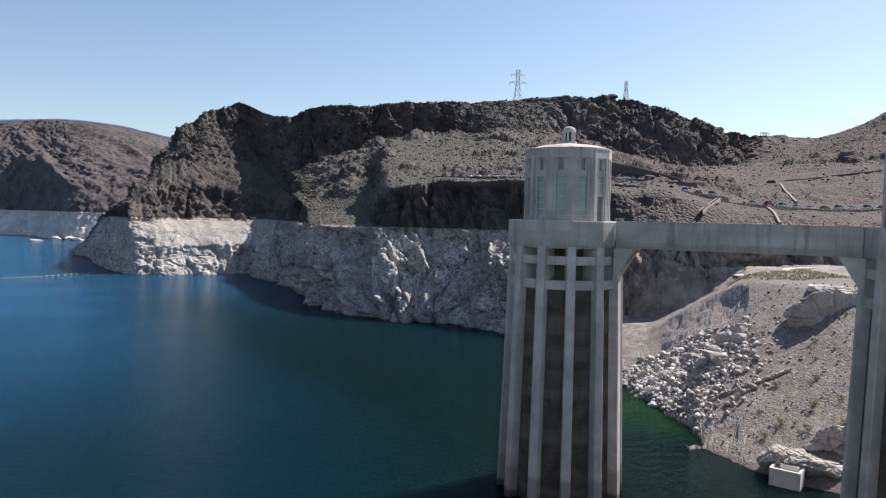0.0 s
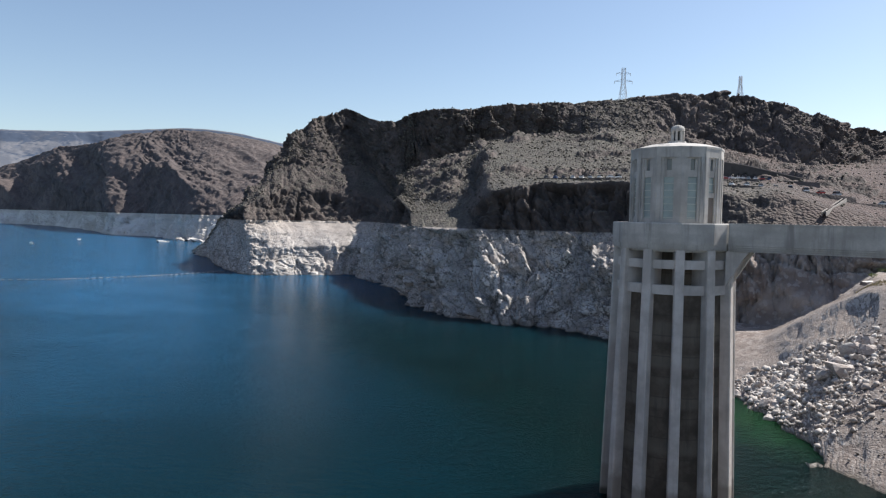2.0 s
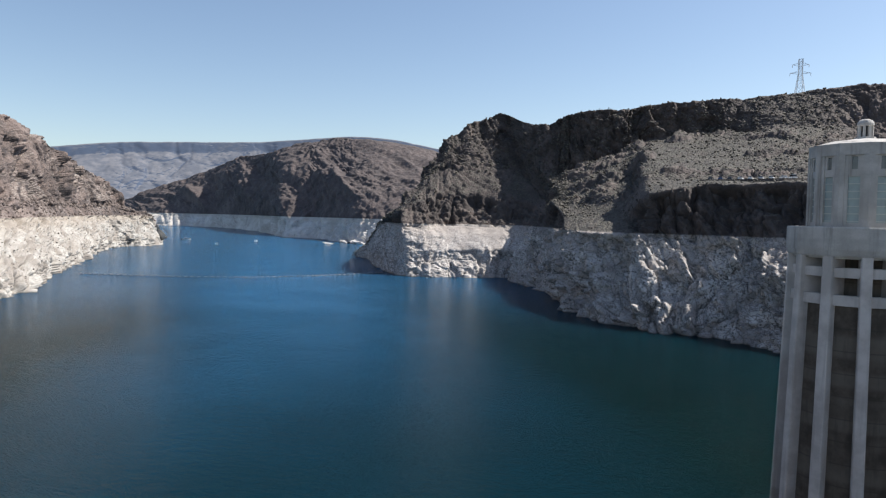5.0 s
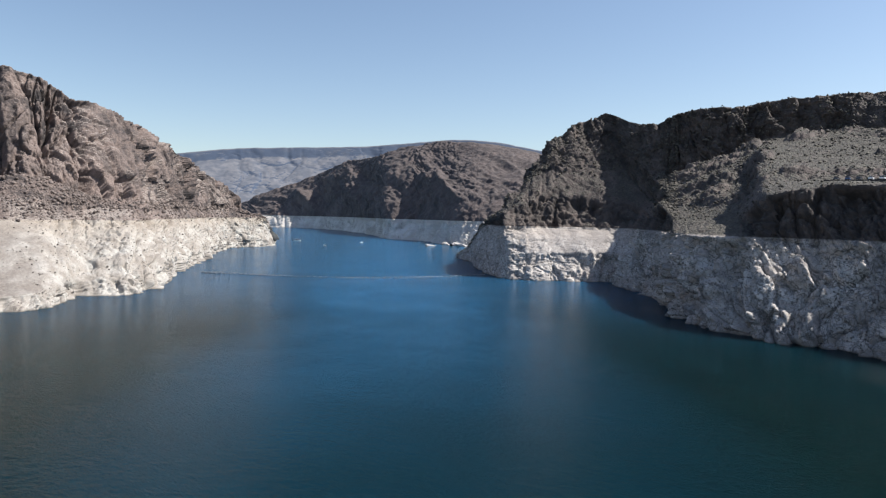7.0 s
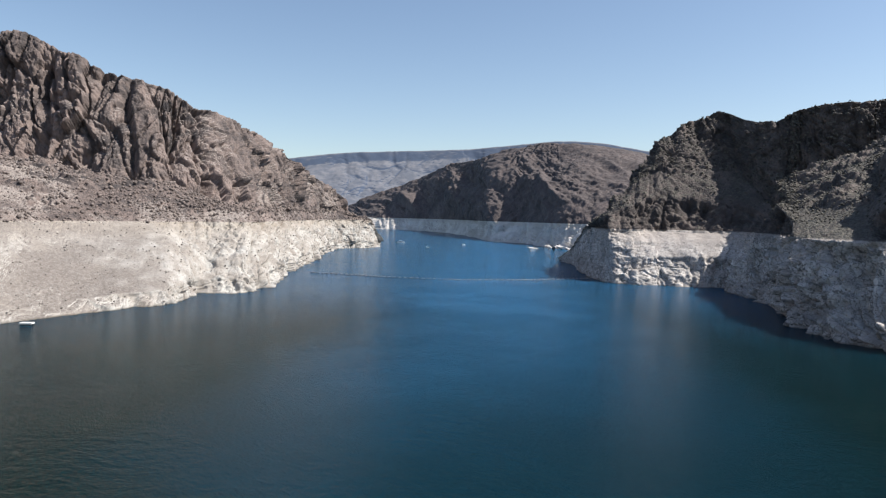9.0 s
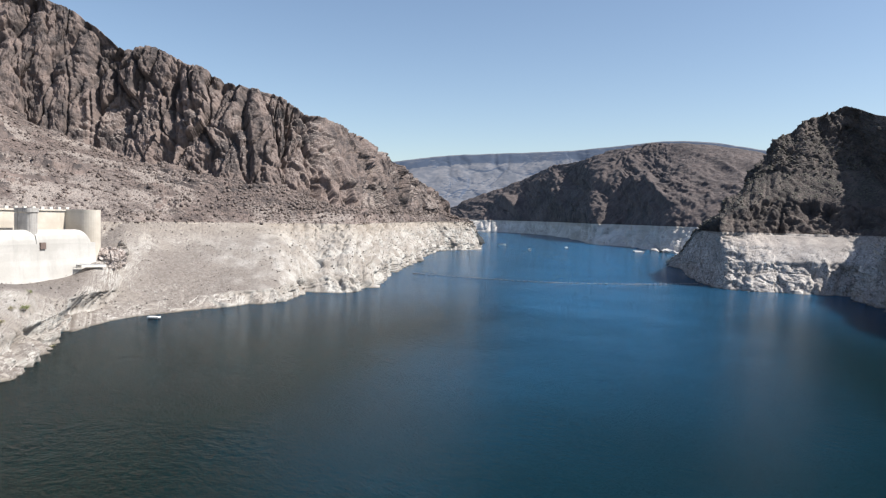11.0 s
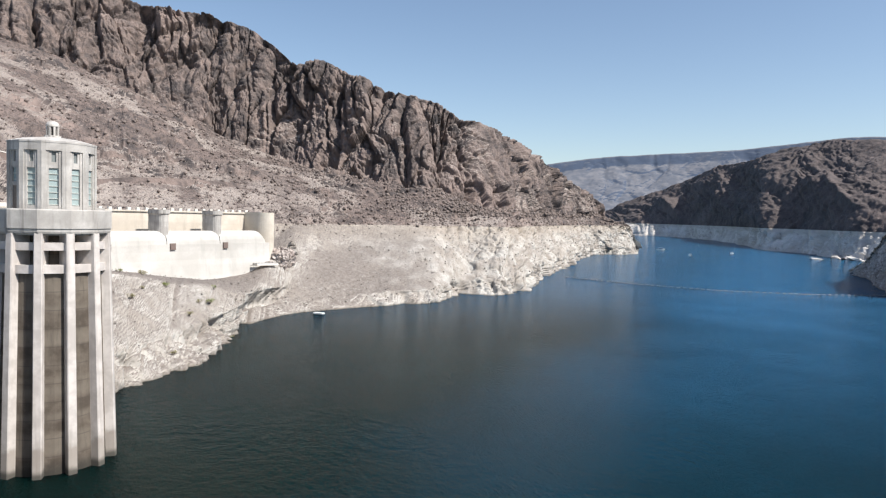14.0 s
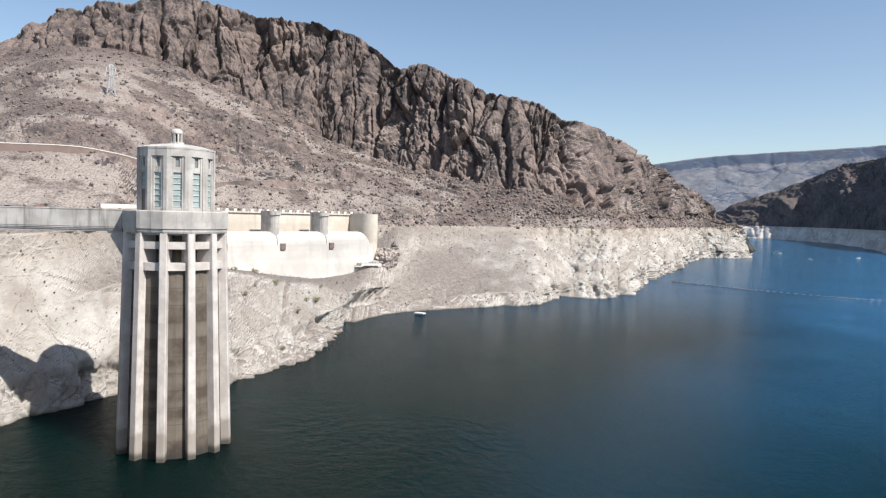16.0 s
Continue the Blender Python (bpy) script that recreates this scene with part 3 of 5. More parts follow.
# ---- noise fields ----
def lattice(ix, iy, iz, seed):
    h = (ix * 374761393 + iy * 668265263 + iz * 2147483647 + seed * 1274126177) & 0xFFFFFFFF
    h = ((h ^ (h >> 13)) * 1274126177) & 0xFFFFFFFF
    h = ((h ^ (h >> 16)) * 2246822519) & 0xFFFFFFFF
    return ((h ^ (h >> 15)) & 0xFFFFFF) / 16777215.0


def value_noise(p, seed):
    """Smooth noise between -1 and 1 at the points p."""
    i = np.floor(p).astype(np.int64)
    f = p - i
    f = f * f * f * (f * (f * 6 - 15) + 10)
    x, y, z = i[:, 0], i[:, 1], i[:, 2]
    fx, fy, fz = f[:, 0], f[:, 1], f[:, 2]
    out = 0
    for dz in (0, 1):
        for dy in (0, 1):
            for dx in (0, 1):
                w = (fx if dx else 1 - fx) * (fy if dy else 1 - fy) * (fz if dz else 1 - fz)
                out = out + w * lattice(x + dx, y + dy, z + dz, seed)
    return out * 2 - 1


def fractal(p, seed, octaves, gain=0.5, ridged=False):
    total, amp, norm = 0, 1.0, 0.0
    for o in range(octaves):
        v = value_noise(p + 17.3 * o, seed + o * 7)
        if ridged:
            v = 1 - 2.4 * np.abs(v)
        total = total + amp * v
        norm += amp
        p = p * 2.07
        amp *= gain
    return total / norm


# ---- land ----
def smooth_step(v, a, b):
    t = np.clip((v - a) / (b - a), 0, 1)
    return t * t * (3 - 2 * t)


def along(line, u):
    """Points of a rounded line through its stations at u (0 to 1)."""
    p = np.array(line, float)
    n = len(p)
    s = np.clip(u * (n - 1), 0, n - 1 - 1e-9)
    i = s.astype(int)
    f = (s - i)[:, None]
    q = np.vstack([2 * p[0] - p[1], p, 2 * p[-1] - p[-2]])
    a, b, c, d = q[i], q[i + 1], q[i + 2], q[i + 3]
    # a tight cardinal curve, so that it does not overshoot
    k = 0.3
    m0, m1 = k * (c - a), k * (d - b)
    return (2 * f**3 - 3 * f**2 + 1) * b + (f**3 - 2 * f**2 + f) * m0 + (-2 * f**3 + 3 * f**2) * c + (f**3 - f**2) * m1


def cleft(p, seed, octaves=2):
    """Narrow creases: 0 on the faces, towards -1 in the cracks."""
    out = 0
    for o in range(octaves):
        out = out - np.maximum(0, 1 - 4.5 * np.abs(value_noise(p * 1.9**o + 9.1 * o, seed + o * 5))) ** 1.5 * 0.7**o
    return out


def blocks(p, seed):
    """Angular pieces of jointed rock in space: a tilted step for each piece, and the distance to the joint beside it."""
    i = np.floor(p - 0.5).astype(np.int64)
    first, second = np.full(len(p), 9.0), np.full(len(p), 9.0)
    step = np.zeros(len(p))
    for dz in (0, 1):
        for dy in (0, 1):
            for dx in (0, 1):
                ax, ay, az = i[:, 0] + dx, i[:, 1] + dy, i[:, 2] + dz
                key = (ax * 73856093) ^ (ay * 19349663) ^ (az * 83492791)
                r1, r2, r3 = lattice(key, ay, az, seed), lattice(key, az, ax, seed + 1), lattice(key, ax, ay, seed + 2)
                ox, oy, oz = p[:, 0] - ax - 0.12 - 0.76 * r1, p[:, 1] - ay - 0.12 - 0.76 * r2, p[:, 2] - az - 0.12 - 0.76 * r3
                r = ox * ox + oy * oy + oz * oz
                here = 0.8 * (np.mod(r1 * 7.3 + r2 * 3.1, 1.0) * 2 - 1) + 1.5 * ((r2 - 0.5) * ox + (r3 - 0.5) * oy + (r1 - 0.5) * oz)
                near = r < first
                second = np.where(near, first, np.minimum(second, r))
                step = np.where(near, here, step)
                first = np.where(near, r, first)
    return step, np.sqrt(second) - np.sqrt(first)


def jointed(p, seed, crack=0.5, width=0.14):
    step, gap = blocks(p, seed)
    return step - crack * np.clip(1 - gap / width, 0, 1)


def land(name, lines, rows, ribbed, rocky, craggy, columns, material, label, category, grain=1.0, cliff=1.0, seed=1, rough=1.0, sweep=1.0, calm=None, fall=(0.84, 0.6), tail=1, ring=0, wash=1.0, spurs=0.0):
    """One sheet of land drawn through its control lines, then broken up into ribs, ledges and blocks.
    rows, ribbed, rocky and craggy go with the strips between the lines: how finely each is cut, and how far it is fluted, bare or craggy."""
    stations = np.array(lines[0], float)
    # columns are spread by the stations' bearing, so that the nearer land is finer
    bearing = np.unwrap(np.arctan2(stations[:, 0], stations[:, 1]))
    out = np.log(np.linalg.norm(stations[:, :2], axis=1))
    share = np.r_[0, np.cumsum(np.maximum(np.abs(np.diff(bearing)), 0.008) + 0.4 * np.abs(np.diff(out)))]
    u = np.interp(np.linspace(0, share[-1], columns), share, np.linspace(0, 1, len(stations)))
    curves = [along(line, u) for line in lines]
    a = np.array(curves[0])
    inward = a[:, :2] / np.linalg.norm(a[:, :2], axis=1)[:, None]
    under = a.copy()
    under[:, :2] -= inward * 9 * grain
    under[:, 2] = -7
    curves = [under] + curves
    grid, bare = [], []
    for k, n in enumerate(rows):
        for j in range(n):
            f = j / n
            grid.append(curves[k] * (1 - f) + curves[k + 1] * f)
            bare.append((ribbed[k], rocky[k], craggy[k]))
    grid.append(curves[-1])
    bare.append((ribbed[-1], rocky[-1], craggy[-1]))
    g = np.array(grid)
    nr, nc = g.shape[:2]
    for _ in range(6):
        g[1:-1] = 0.5 * g[1:-1] + 0.25 * (g[:-2] + g[2:])
    bare = np.array(bare)
    bare = np.stack([np.convolve(np.r_[[c[0]] * 4, c, [c[-1]] * 4], np.ones(9) / 9, "valid") for c in bare.T])
    du, dv = np.gradient(g, axis=1), np.gradient(g, axis=0)
    nrm = np.cross(du, dv)
    nrm /= np.linalg.norm(nrm, axis=2)[..., None] + 1e-9
    turned = nrm[..., 2].mean() < 0
    if turned:
        nrm = -nrm
    # the rounded crest keeps the face's own direction
    top = int(np.cumsum([0, *rows])[-1 - tail])
    brow = max(4, rows[-1 - tail] // 5)
    nrm[top - brow:top + 1] = nrm[top - brow]
    # distance along the land and up the slope, for ribs that run with the fall
    key = g[nr // 2]
    across = np.r_[0, np.cumsum(np.minimum(np.linalg.norm(np.diff(key, axis=0), axis=1), 4.0 * np.linalg.norm(key[1:, :2], axis=1) * np.abs(np.diff(np.unwrap(np.arctan2(key[:, 0], key[:, 1]))))))]
    across = np.broadcast_to(across, (nr, nc)).copy()
    if ring:
        # the drowned band lies nearer and keeps its own scale
        mark = int(np.cumsum([0, *rows])[ring])
        low = g[mark // 2]
        across[:mark] = np.r_[0, np.cumsum(np.linalg.norm(np.diff(low, axis=0), axis=1))]
    upward = np.cumsum(np.linalg.norm(dv, axis=2), axis=0)
    st = np.stack([across, upward, np.zeros((nr, nc))], -1).reshape(-1, 3) / grain
    steep = smooth_step(nrm[..., 2], *fall).ravel()
    p = g.reshape(-1, 3)
    w = p / grain
    flute, stone = np.repeat(bare[0], nc) * steep, np.repeat(bare[1], nc) * (0.15 + 0.85 * steep)
    bend = np.c_[value_noise(w * 0.035, seed + 60), value_noise(w * 0.035, seed + 61), value_noise(w * 0.035, seed + 62)] * 8
    q, r = w + bend, st + bend * np.array([0.5, 0.5, 0])
    ease = calm(p) if calm else 1.0
    stone = stone * np.minimum(ease, 1.0) + 0.33 * np.maximum(ease - 1.0, 0.0)
    # crags stand out of the scree
    crag = fractal(q * np.array([0.026, 0.026, 0.05]), seed + 3, 4, 0.55)
    crag = np.minimum(ease, 1.4) * (smooth_step(crag, 0.04, 0.16) + smooth_step(crag, 0.24, 0.34)) * np.repeat(bare[2], nc) * (1 - steep)
    stone = np.clip(stone + 0.5 * np.minimum(crag, 1), 0, 1.5)
    wild = 0.45 + 0.8 * smooth_step(fractal(w * 0.022, seed + 71, 2), -0.35, 0.45)
    chimney = cleft(r * np.array([1 / 46, 1 / 190, 0]), seed + 21, 3)
    rib = fractal(r * np.array([1 / 58, 1 / 170, 0]), seed + 11, 3, 0.45)
    buttress = fractal(r * np.array([1 / 34, 1 / 95, 0]), seed + 31, 3, 0.5, True)
    q = q + 1.1 * np.c_[value_noise(w * 0.19, seed + 63), value_noise(w * 0.19, seed + 64), value_noise(w * 0.19, seed + 65)]
    # no finer relief than the sheet can carry
    cut = np.maximum(np.linalg.norm(du, axis=2), np.linalg.norm(dv, axis=2)).ravel() / grain
    small, smaller = np.clip(1.9 / cut, 0.15, 1), np.clip(0.8 / cut, 0.05, 1)
    lean = np.c_[q[:, 0] + 0.22 * q[:, 2], q[:, 1] - 0.12 * q[:, 2], q[:, 2]]
    tall = np.array([1, 1, 0.36])
    column = jointed(lean * tall / 19, seed + 26, 0.7) * 4.2 + jointed(lean * tall / 8, seed + 27) * 1.7 + small * jointed(lean * tall / 3.2, seed + 24) * 0.75
    slab = jointed(lean / 12.5, seed + 28) * 1.9 + small * jointed(lean / 5.2, seed + 29) * 1.05 + smaller * jointed(lean / 2.3, seed + 30) * 0.42
    ravine = cleft(r * np.array([1 / 30, 1 / 120, 0]) + 5.3, seed + 36, 2)
    block = jointed(q / 7.0, seed + 41, 0.3)
    crumb = smaller * (0.7 * jointed(w / 2.4, seed + 51, 0.3) + 0.4 * value_noise(w * 0.9, seed + 53))
    broad = fractal(w * 0.013, seed + 5, 4)
    d = broad * 3.6 * sweep + crag * 2.3
    if spurs:
        slant = st[:, 0] + 0.55 * st[:, 1]
        high = np.clip((p[:, 2] - 30) / 60, 0, 1)
        ridge = fractal(np.c_[slant / 80, st[:, 1] / 120, 0 * slant], seed + 91, 5, 0.55, True)
        calmer = np.repeat(np.clip(np.abs(top - np.arange(nr)) / (0.45 * top), 0.12, 1), nc)
        d = d + spurs * high * ridge * calmer
    d = d + flute * cliff * (rib * 4.5 + wild * (chimney * 9.0 + column))
    d = d + stone * (ravine * 2.6 + (buttress - 0.2) * 2.2 + slab * 1.1)
    worn = np.ones(nr)
    if ring:
        worn[:mark] = wash
    d = d + (block * 0.3 + crumb * (0.5 + 0.3 * stone)) * rough * np.minimum(ease, 1.5) * np.repeat(worn, nc)
    # small steps that falling water levels cut into the slopes
    d = d + 0.015 * (np.abs(np.mod(p[:, 2] / 1.9 + 0.35 * value_noise(w * 0.05, seed + 81), 1.0) - 0.5) * 4 - 1) * (1 - steep) * (p[:, 2] < 38) * (grain < 2)
    v = np.repeat(np.arange(nr), nc)
    d = d * grain * np.clip((nr - 1 - v) / 12, 0, 1)
    push = (nrm.reshape(-1, 3) * d[:, None]).reshape(nr, nc, 3)
    # the top follows the face below it, so that the crest does not fold over
    fade = np.clip(1 - np.arange(nr - top) / max(1, rows[-tail]), 0, 1)[:, None, None]
    push[top:] = push[top:] * (1 - fade) + push[top] * fade
    p = p + push.reshape(-1, 3)
    me = bpy.data.meshes.new(name)
    idx = np.arange(nr * nc).reshape(nr, nc)
    quads = np.stack([idx[:-1, :-1], idx[:-1, 1:], idx[1:, 1:], idx[1:, :-1]], -1).reshape(-1, 4)
    if turned:
        quads = quads[:, ::-1]
    me.vertices.add(len(p))
    me.vertices.foreach_set("co", p.astype(np.float32).ravel())
    me.loops.add(quads.size)
    me.loops.foreach_set("vertex_index", quads.astype(np.int32).ravel())
    me.polygons.add(len(quads))
    me.polygons.foreach_set("loop_start", np.arange(0, quads.size, 4, dtype=np.int32))
    me.update(calc_edges=True)
    me.materials.append(material)
    ob = new(name, me)
    tagged(ob, label, category, kind="structure")
    SURFACE[name] = p, np.repeat(np.arange(nr), nc), np.cumsum([0, *rows])
    return ob


def by_line(q, ax, ay, bx, by, width):
    """1 on a line of the plan, falling to 0 away from it."""
    t = np.clip(((q[:, 0] - ax) * (bx - ax) + (q[:, 1] - ay) * (by - ay)) / ((bx - ax) ** 2 + (by - ay) ** 2), -0.1, 1.1)
    return np.exp(-((q[:, 0] - ax - t * (bx - ax)) ** 2 + (q[:, 1] - ay - t * (by - ay)) ** 2) / width ** 2)


SURFACE = {}                                   # points of each sheet, their rows, and the rows at which the strips begin
FINE = 1.0                                     # fineness of the land's sheets
def rows_of(*n):
    return [max(2, int(k * FINE)) for k in n]


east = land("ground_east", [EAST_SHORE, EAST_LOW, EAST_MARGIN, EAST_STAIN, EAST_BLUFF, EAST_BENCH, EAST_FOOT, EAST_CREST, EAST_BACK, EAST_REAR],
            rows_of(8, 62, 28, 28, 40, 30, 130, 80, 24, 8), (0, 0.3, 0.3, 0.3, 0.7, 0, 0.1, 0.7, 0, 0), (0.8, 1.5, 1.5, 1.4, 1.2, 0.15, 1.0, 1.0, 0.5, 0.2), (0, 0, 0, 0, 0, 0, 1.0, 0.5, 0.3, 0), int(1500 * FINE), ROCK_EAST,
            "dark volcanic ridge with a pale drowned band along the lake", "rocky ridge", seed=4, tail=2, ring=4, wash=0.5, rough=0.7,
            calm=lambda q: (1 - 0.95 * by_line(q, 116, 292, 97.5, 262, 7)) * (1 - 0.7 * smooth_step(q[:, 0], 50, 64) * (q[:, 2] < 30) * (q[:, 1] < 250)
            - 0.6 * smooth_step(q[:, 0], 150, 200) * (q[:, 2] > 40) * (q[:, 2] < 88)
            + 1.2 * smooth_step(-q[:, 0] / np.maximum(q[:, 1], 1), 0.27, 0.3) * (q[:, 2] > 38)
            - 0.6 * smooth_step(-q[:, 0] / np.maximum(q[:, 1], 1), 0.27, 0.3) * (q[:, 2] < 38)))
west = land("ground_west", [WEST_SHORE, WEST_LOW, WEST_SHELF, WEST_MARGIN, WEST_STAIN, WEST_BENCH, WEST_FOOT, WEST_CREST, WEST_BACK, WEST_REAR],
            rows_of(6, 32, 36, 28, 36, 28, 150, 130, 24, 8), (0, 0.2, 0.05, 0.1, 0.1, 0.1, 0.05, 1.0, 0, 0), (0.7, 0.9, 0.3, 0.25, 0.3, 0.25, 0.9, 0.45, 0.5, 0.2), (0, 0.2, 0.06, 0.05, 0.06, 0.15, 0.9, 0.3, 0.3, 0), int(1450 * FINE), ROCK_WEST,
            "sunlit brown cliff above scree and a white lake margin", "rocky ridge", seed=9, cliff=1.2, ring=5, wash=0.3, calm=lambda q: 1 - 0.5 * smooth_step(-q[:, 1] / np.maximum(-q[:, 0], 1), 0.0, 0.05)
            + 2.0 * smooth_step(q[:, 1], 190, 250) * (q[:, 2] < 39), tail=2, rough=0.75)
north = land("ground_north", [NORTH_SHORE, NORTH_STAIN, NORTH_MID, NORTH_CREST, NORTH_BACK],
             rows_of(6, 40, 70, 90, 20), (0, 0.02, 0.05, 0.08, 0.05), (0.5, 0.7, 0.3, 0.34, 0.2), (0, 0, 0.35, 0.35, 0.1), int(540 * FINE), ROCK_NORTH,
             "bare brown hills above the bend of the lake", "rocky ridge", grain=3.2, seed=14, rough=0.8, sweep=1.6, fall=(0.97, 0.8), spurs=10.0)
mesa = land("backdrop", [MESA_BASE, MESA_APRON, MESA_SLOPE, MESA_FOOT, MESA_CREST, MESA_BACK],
            rows_of(4, 10, 40, 60, 20, 8), (0, 0.1, 0.5, 0.5, 0.2, 0), (0, 0, 0, 0, 0.05, 0), (0, 0, 0, 0, 0, 0), int(360 * FINE), HAZY_MESA,
            "flat-topped mountain in the distance, coloured blue-grey for haze", "mountain", grain=7.0, seed=23, rough=0.03, sweep=1.2, cliff=0.3, fall=(0.99, 0.85))

bm = bmesh.new()
rings(bm, [(5200, -9.5), (5200, -9.0)], 64)
tagged(part("ground", bm, ROCK_NORTH), "desert ground that reaches out to the horizon", "ground", kind="structure")
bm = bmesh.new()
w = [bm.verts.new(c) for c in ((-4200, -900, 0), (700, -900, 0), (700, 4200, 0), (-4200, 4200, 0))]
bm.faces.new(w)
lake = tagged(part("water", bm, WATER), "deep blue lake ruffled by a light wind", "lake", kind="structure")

# ---- intake towers ----
DECK = 44.2
def intake_tower(door_sides):
    """A twelve-ribbed concrete tower; a rib points along +x."""
    root = new("intake_tower")
    step = 2 * math.pi / 12
    bm = bmesh.new()
    rings(bm, [(9.3, -14), (8.75, 0), (7.9, 33.8)], 24)
    part("shaft", bm, SHAFT, root, "brown-stained concrete shaft")
    bm = bmesh.new()
    rings(bm, [(5.6, 33.8), (5.6, 40.4)], 12, step / 2)
    part("gate_chamber", bm, SHAFT, root, "shaded chamber behind the upper openings")
    # ribs
    bm = bmesh.new()
    hw = 0.66
    levels = [(10.75, -14), (10.25, 0), (9.1, 40.2)]
    rows = []
    for r, z in levels:
        w = hw * (1.0 + 0.12 * (40 - z) / 40)
        rows.append([bm.verts.new(c) for c in ((5.5, -w, z), (r - 0.14, -w, z), (r, -w + 0.14, z), (r, w - 0.14, z), (r - 0.14, w, z), (5.5, w, z))])
    for a, b in zip(rows, rows[1:]):
        for i in range(6):
            bm.faces.new((a[i], a[(i + 1) % 6], b[(i + 1) % 6], b[i]))
    bm.faces.new(rows[0][::-1])
    bm.faces.new(rows[-1])
    rib = part("rib", bm, RIB, root, "pale tapered concrete rib")
    for i in range(1, 12):
        o = new("rib", rib.data)
        o.parent = root
        o.matrix_basis = Matrix.Rotation(step * i, 4, "Z")
    # cross beams and window heads between the ribs
    def bays(name, r0, r1, z0, z1, mat):
        bm = bmesh.new()
        t = math.tan(step / 2)
        vs = []
        for z in (z0, z1):
            vs += [bm.verts.new(c) for c in ((r0, -r0 * t, z), (r1, -r1 * t, z), (r1, r1 * t, z), (r0, r0 * t, z))]
        for f in ((3, 2, 1, 0), (4, 5, 6, 7), (0, 1, 5, 4), (1, 2, 6, 5), (2, 3, 7, 6), (3, 0, 4, 7)):
            bm.faces.new([vs[i] for i in f])
        first = part(name, bm, mat, root)
        first.matrix_basis = Matrix.Rotation(step / 2, 4, "Z")
        for i in range(1, 12):
            o = new(name, first.data)
            o.parent = root
            o.matrix_basis = Matrix.Rotation(step * (i + 0.5), 4, "Z")
    bays("beam", 7.3, 8.3, 37.4, 38.7, RIB)
    bays("beam", 7.3, 8.4, 33.6, 35.0, RIB)
    bays("head", 7.0, 8.35, 39.9, 40.3, CONCRETE)
    bays("head", 7.0, 8.55, 40.3, 40.7, CONCRETE)
    # deck
    bm = bmesh.new()
    rings(bm, [(9.15, 40.2), (9.25, 40.5), (9.25, 41.0), (9.4, 41.0), (9.4, 44.0), (9.3, DECK), (8.9, DECK), (8.9, 43.2), (0.5, 43.2)], 12, 0.0)
    part("deck", bm, CONCRETE, root, "solid concrete deck parapet")
    # hoist house: twelve panels with pilasters
    ap = 6.55                                   # from the axis to a panel's face
    half = ap * math.tan(step / 2)
    z0, z1 = 43.2, 55.3
    def panel(door):
        bm = bmesh.new()
        cols = [(-half, -0.72), (0.72, half)]
        for a, b in cols:
            box(bm, ap - 0.5, ap, a, b, z0, z1)
        for a, b in (((-0.72, -0.34)), ((0.34, 0.72))):
            box(bm, ap - 0.5, ap - 0.12, a, b, 52.0, 53.7)
        if door:
            box(bm, ap - 0.5, ap - 0.1, -0.72, 0.72, z0, z0 + 1.0)
            box(bm, ap - 0.5, ap - 0.1, -0.72, 0.72, 48.0, 48.7)
        else:
            box(bm, ap - 0.5, ap - 0.1, -0.72, 0.72, z0, z0 + 1.6)
        box(bm, ap - 0.5, ap - 0.12, -0.72, 0.72, 51.0, 52.0)
        box(bm, ap - 0.5, ap - 0.12, -0.72, 0.72, 53.7, z1)
        # pilaster on the corner
        box(bm, ap - 0.1, ap + 0.16, -half - 0.12, -half + 0.62, z0, 53.9)
        box(bm, ap - 0.1, ap + 0.16, half - 0.62, half + 0.12, z0, 53.9)
        box(bm, ap - 0.1, ap + 0.16, -half - 0.04, half + 0.04, 53.9, z1)
        return bm
    bm = bmesh.new()
    box(bm, ap - 0.38, ap - 0.24, -0.72, 0.72, 0, 0.12)
    glazing = bpy.data.meshes.new("glazing_bar")
    bm.to_mesh(glazing)
    glazing.materials.append(BARS)
    for i in range(12):
        turn = Matrix.Rotation(step * (i + 0.5), 4, "Z")
        door = i in door_sides
        w = part("wall_panel", panel(door), CONCRETE, root)
        w.matrix_basis = turn
        bm = bmesh.new()
        box(bm, ap - 0.42, ap - 0.36, -0.72, 0.72, z0 + 1.0, 51.0)
        pane = part("window", bm, PANE, root, "pale green obscured window")
        pane.matrix_basis = turn
        bm = bmesh.new()
        box(bm, ap - 0.42, ap - 0.36, -0.42, 0.42, 51.9, 53.8)
        o = part("upper_window", bm, DARK_PANE, root, "small dark upper window")
        o.matrix_basis = turn
        for j in range(6):
            o = new("glazing_bar", glazing)
            o.parent = pane
            o.location = (0, 0, z0 + 1.7 + j * (51.0 - z0 - 1.7) / 6)
        if door:
            bm = bmesh.new()
            box(bm, ap - 0.34, ap - 0.22, -0.68, 0.68, z0 + 0.02, 48.0)
            d = part("door", bm, DOOR, root, "brown metal door")
            d.matrix_basis = turn
    # roof and lantern
    bm = bmesh.new()
    rings(bm, [(6.6, 55.2), (7.0, 55.2), (7.0, 55.5), (4.6, 56.15), (1.9, 56.5), (1.3, 56.6)], 12, 0.0)
    part("roof", bm, CONCRETE, root, "low concrete roof cone")
    bm = bmesh.new()
    rings(bm, [(1.35, 56.4), (1.35, 56.85), (1.0, 56.9)], 8, step / 2)
    for i in range(8):
        a = 2 * math.pi * i / 8
        box(bm, 0.72, 1.0, -0.16, 0.16, 56.8, 58.5, Matrix.Rotation(a, 4, "Z"))
    rings(bm, [(1.02, 58.4), (1.08, 58.5), (1.06, 58.8), (0.85, 59.15), (0.5, 59.35), (0.1, 59.42)], 16)
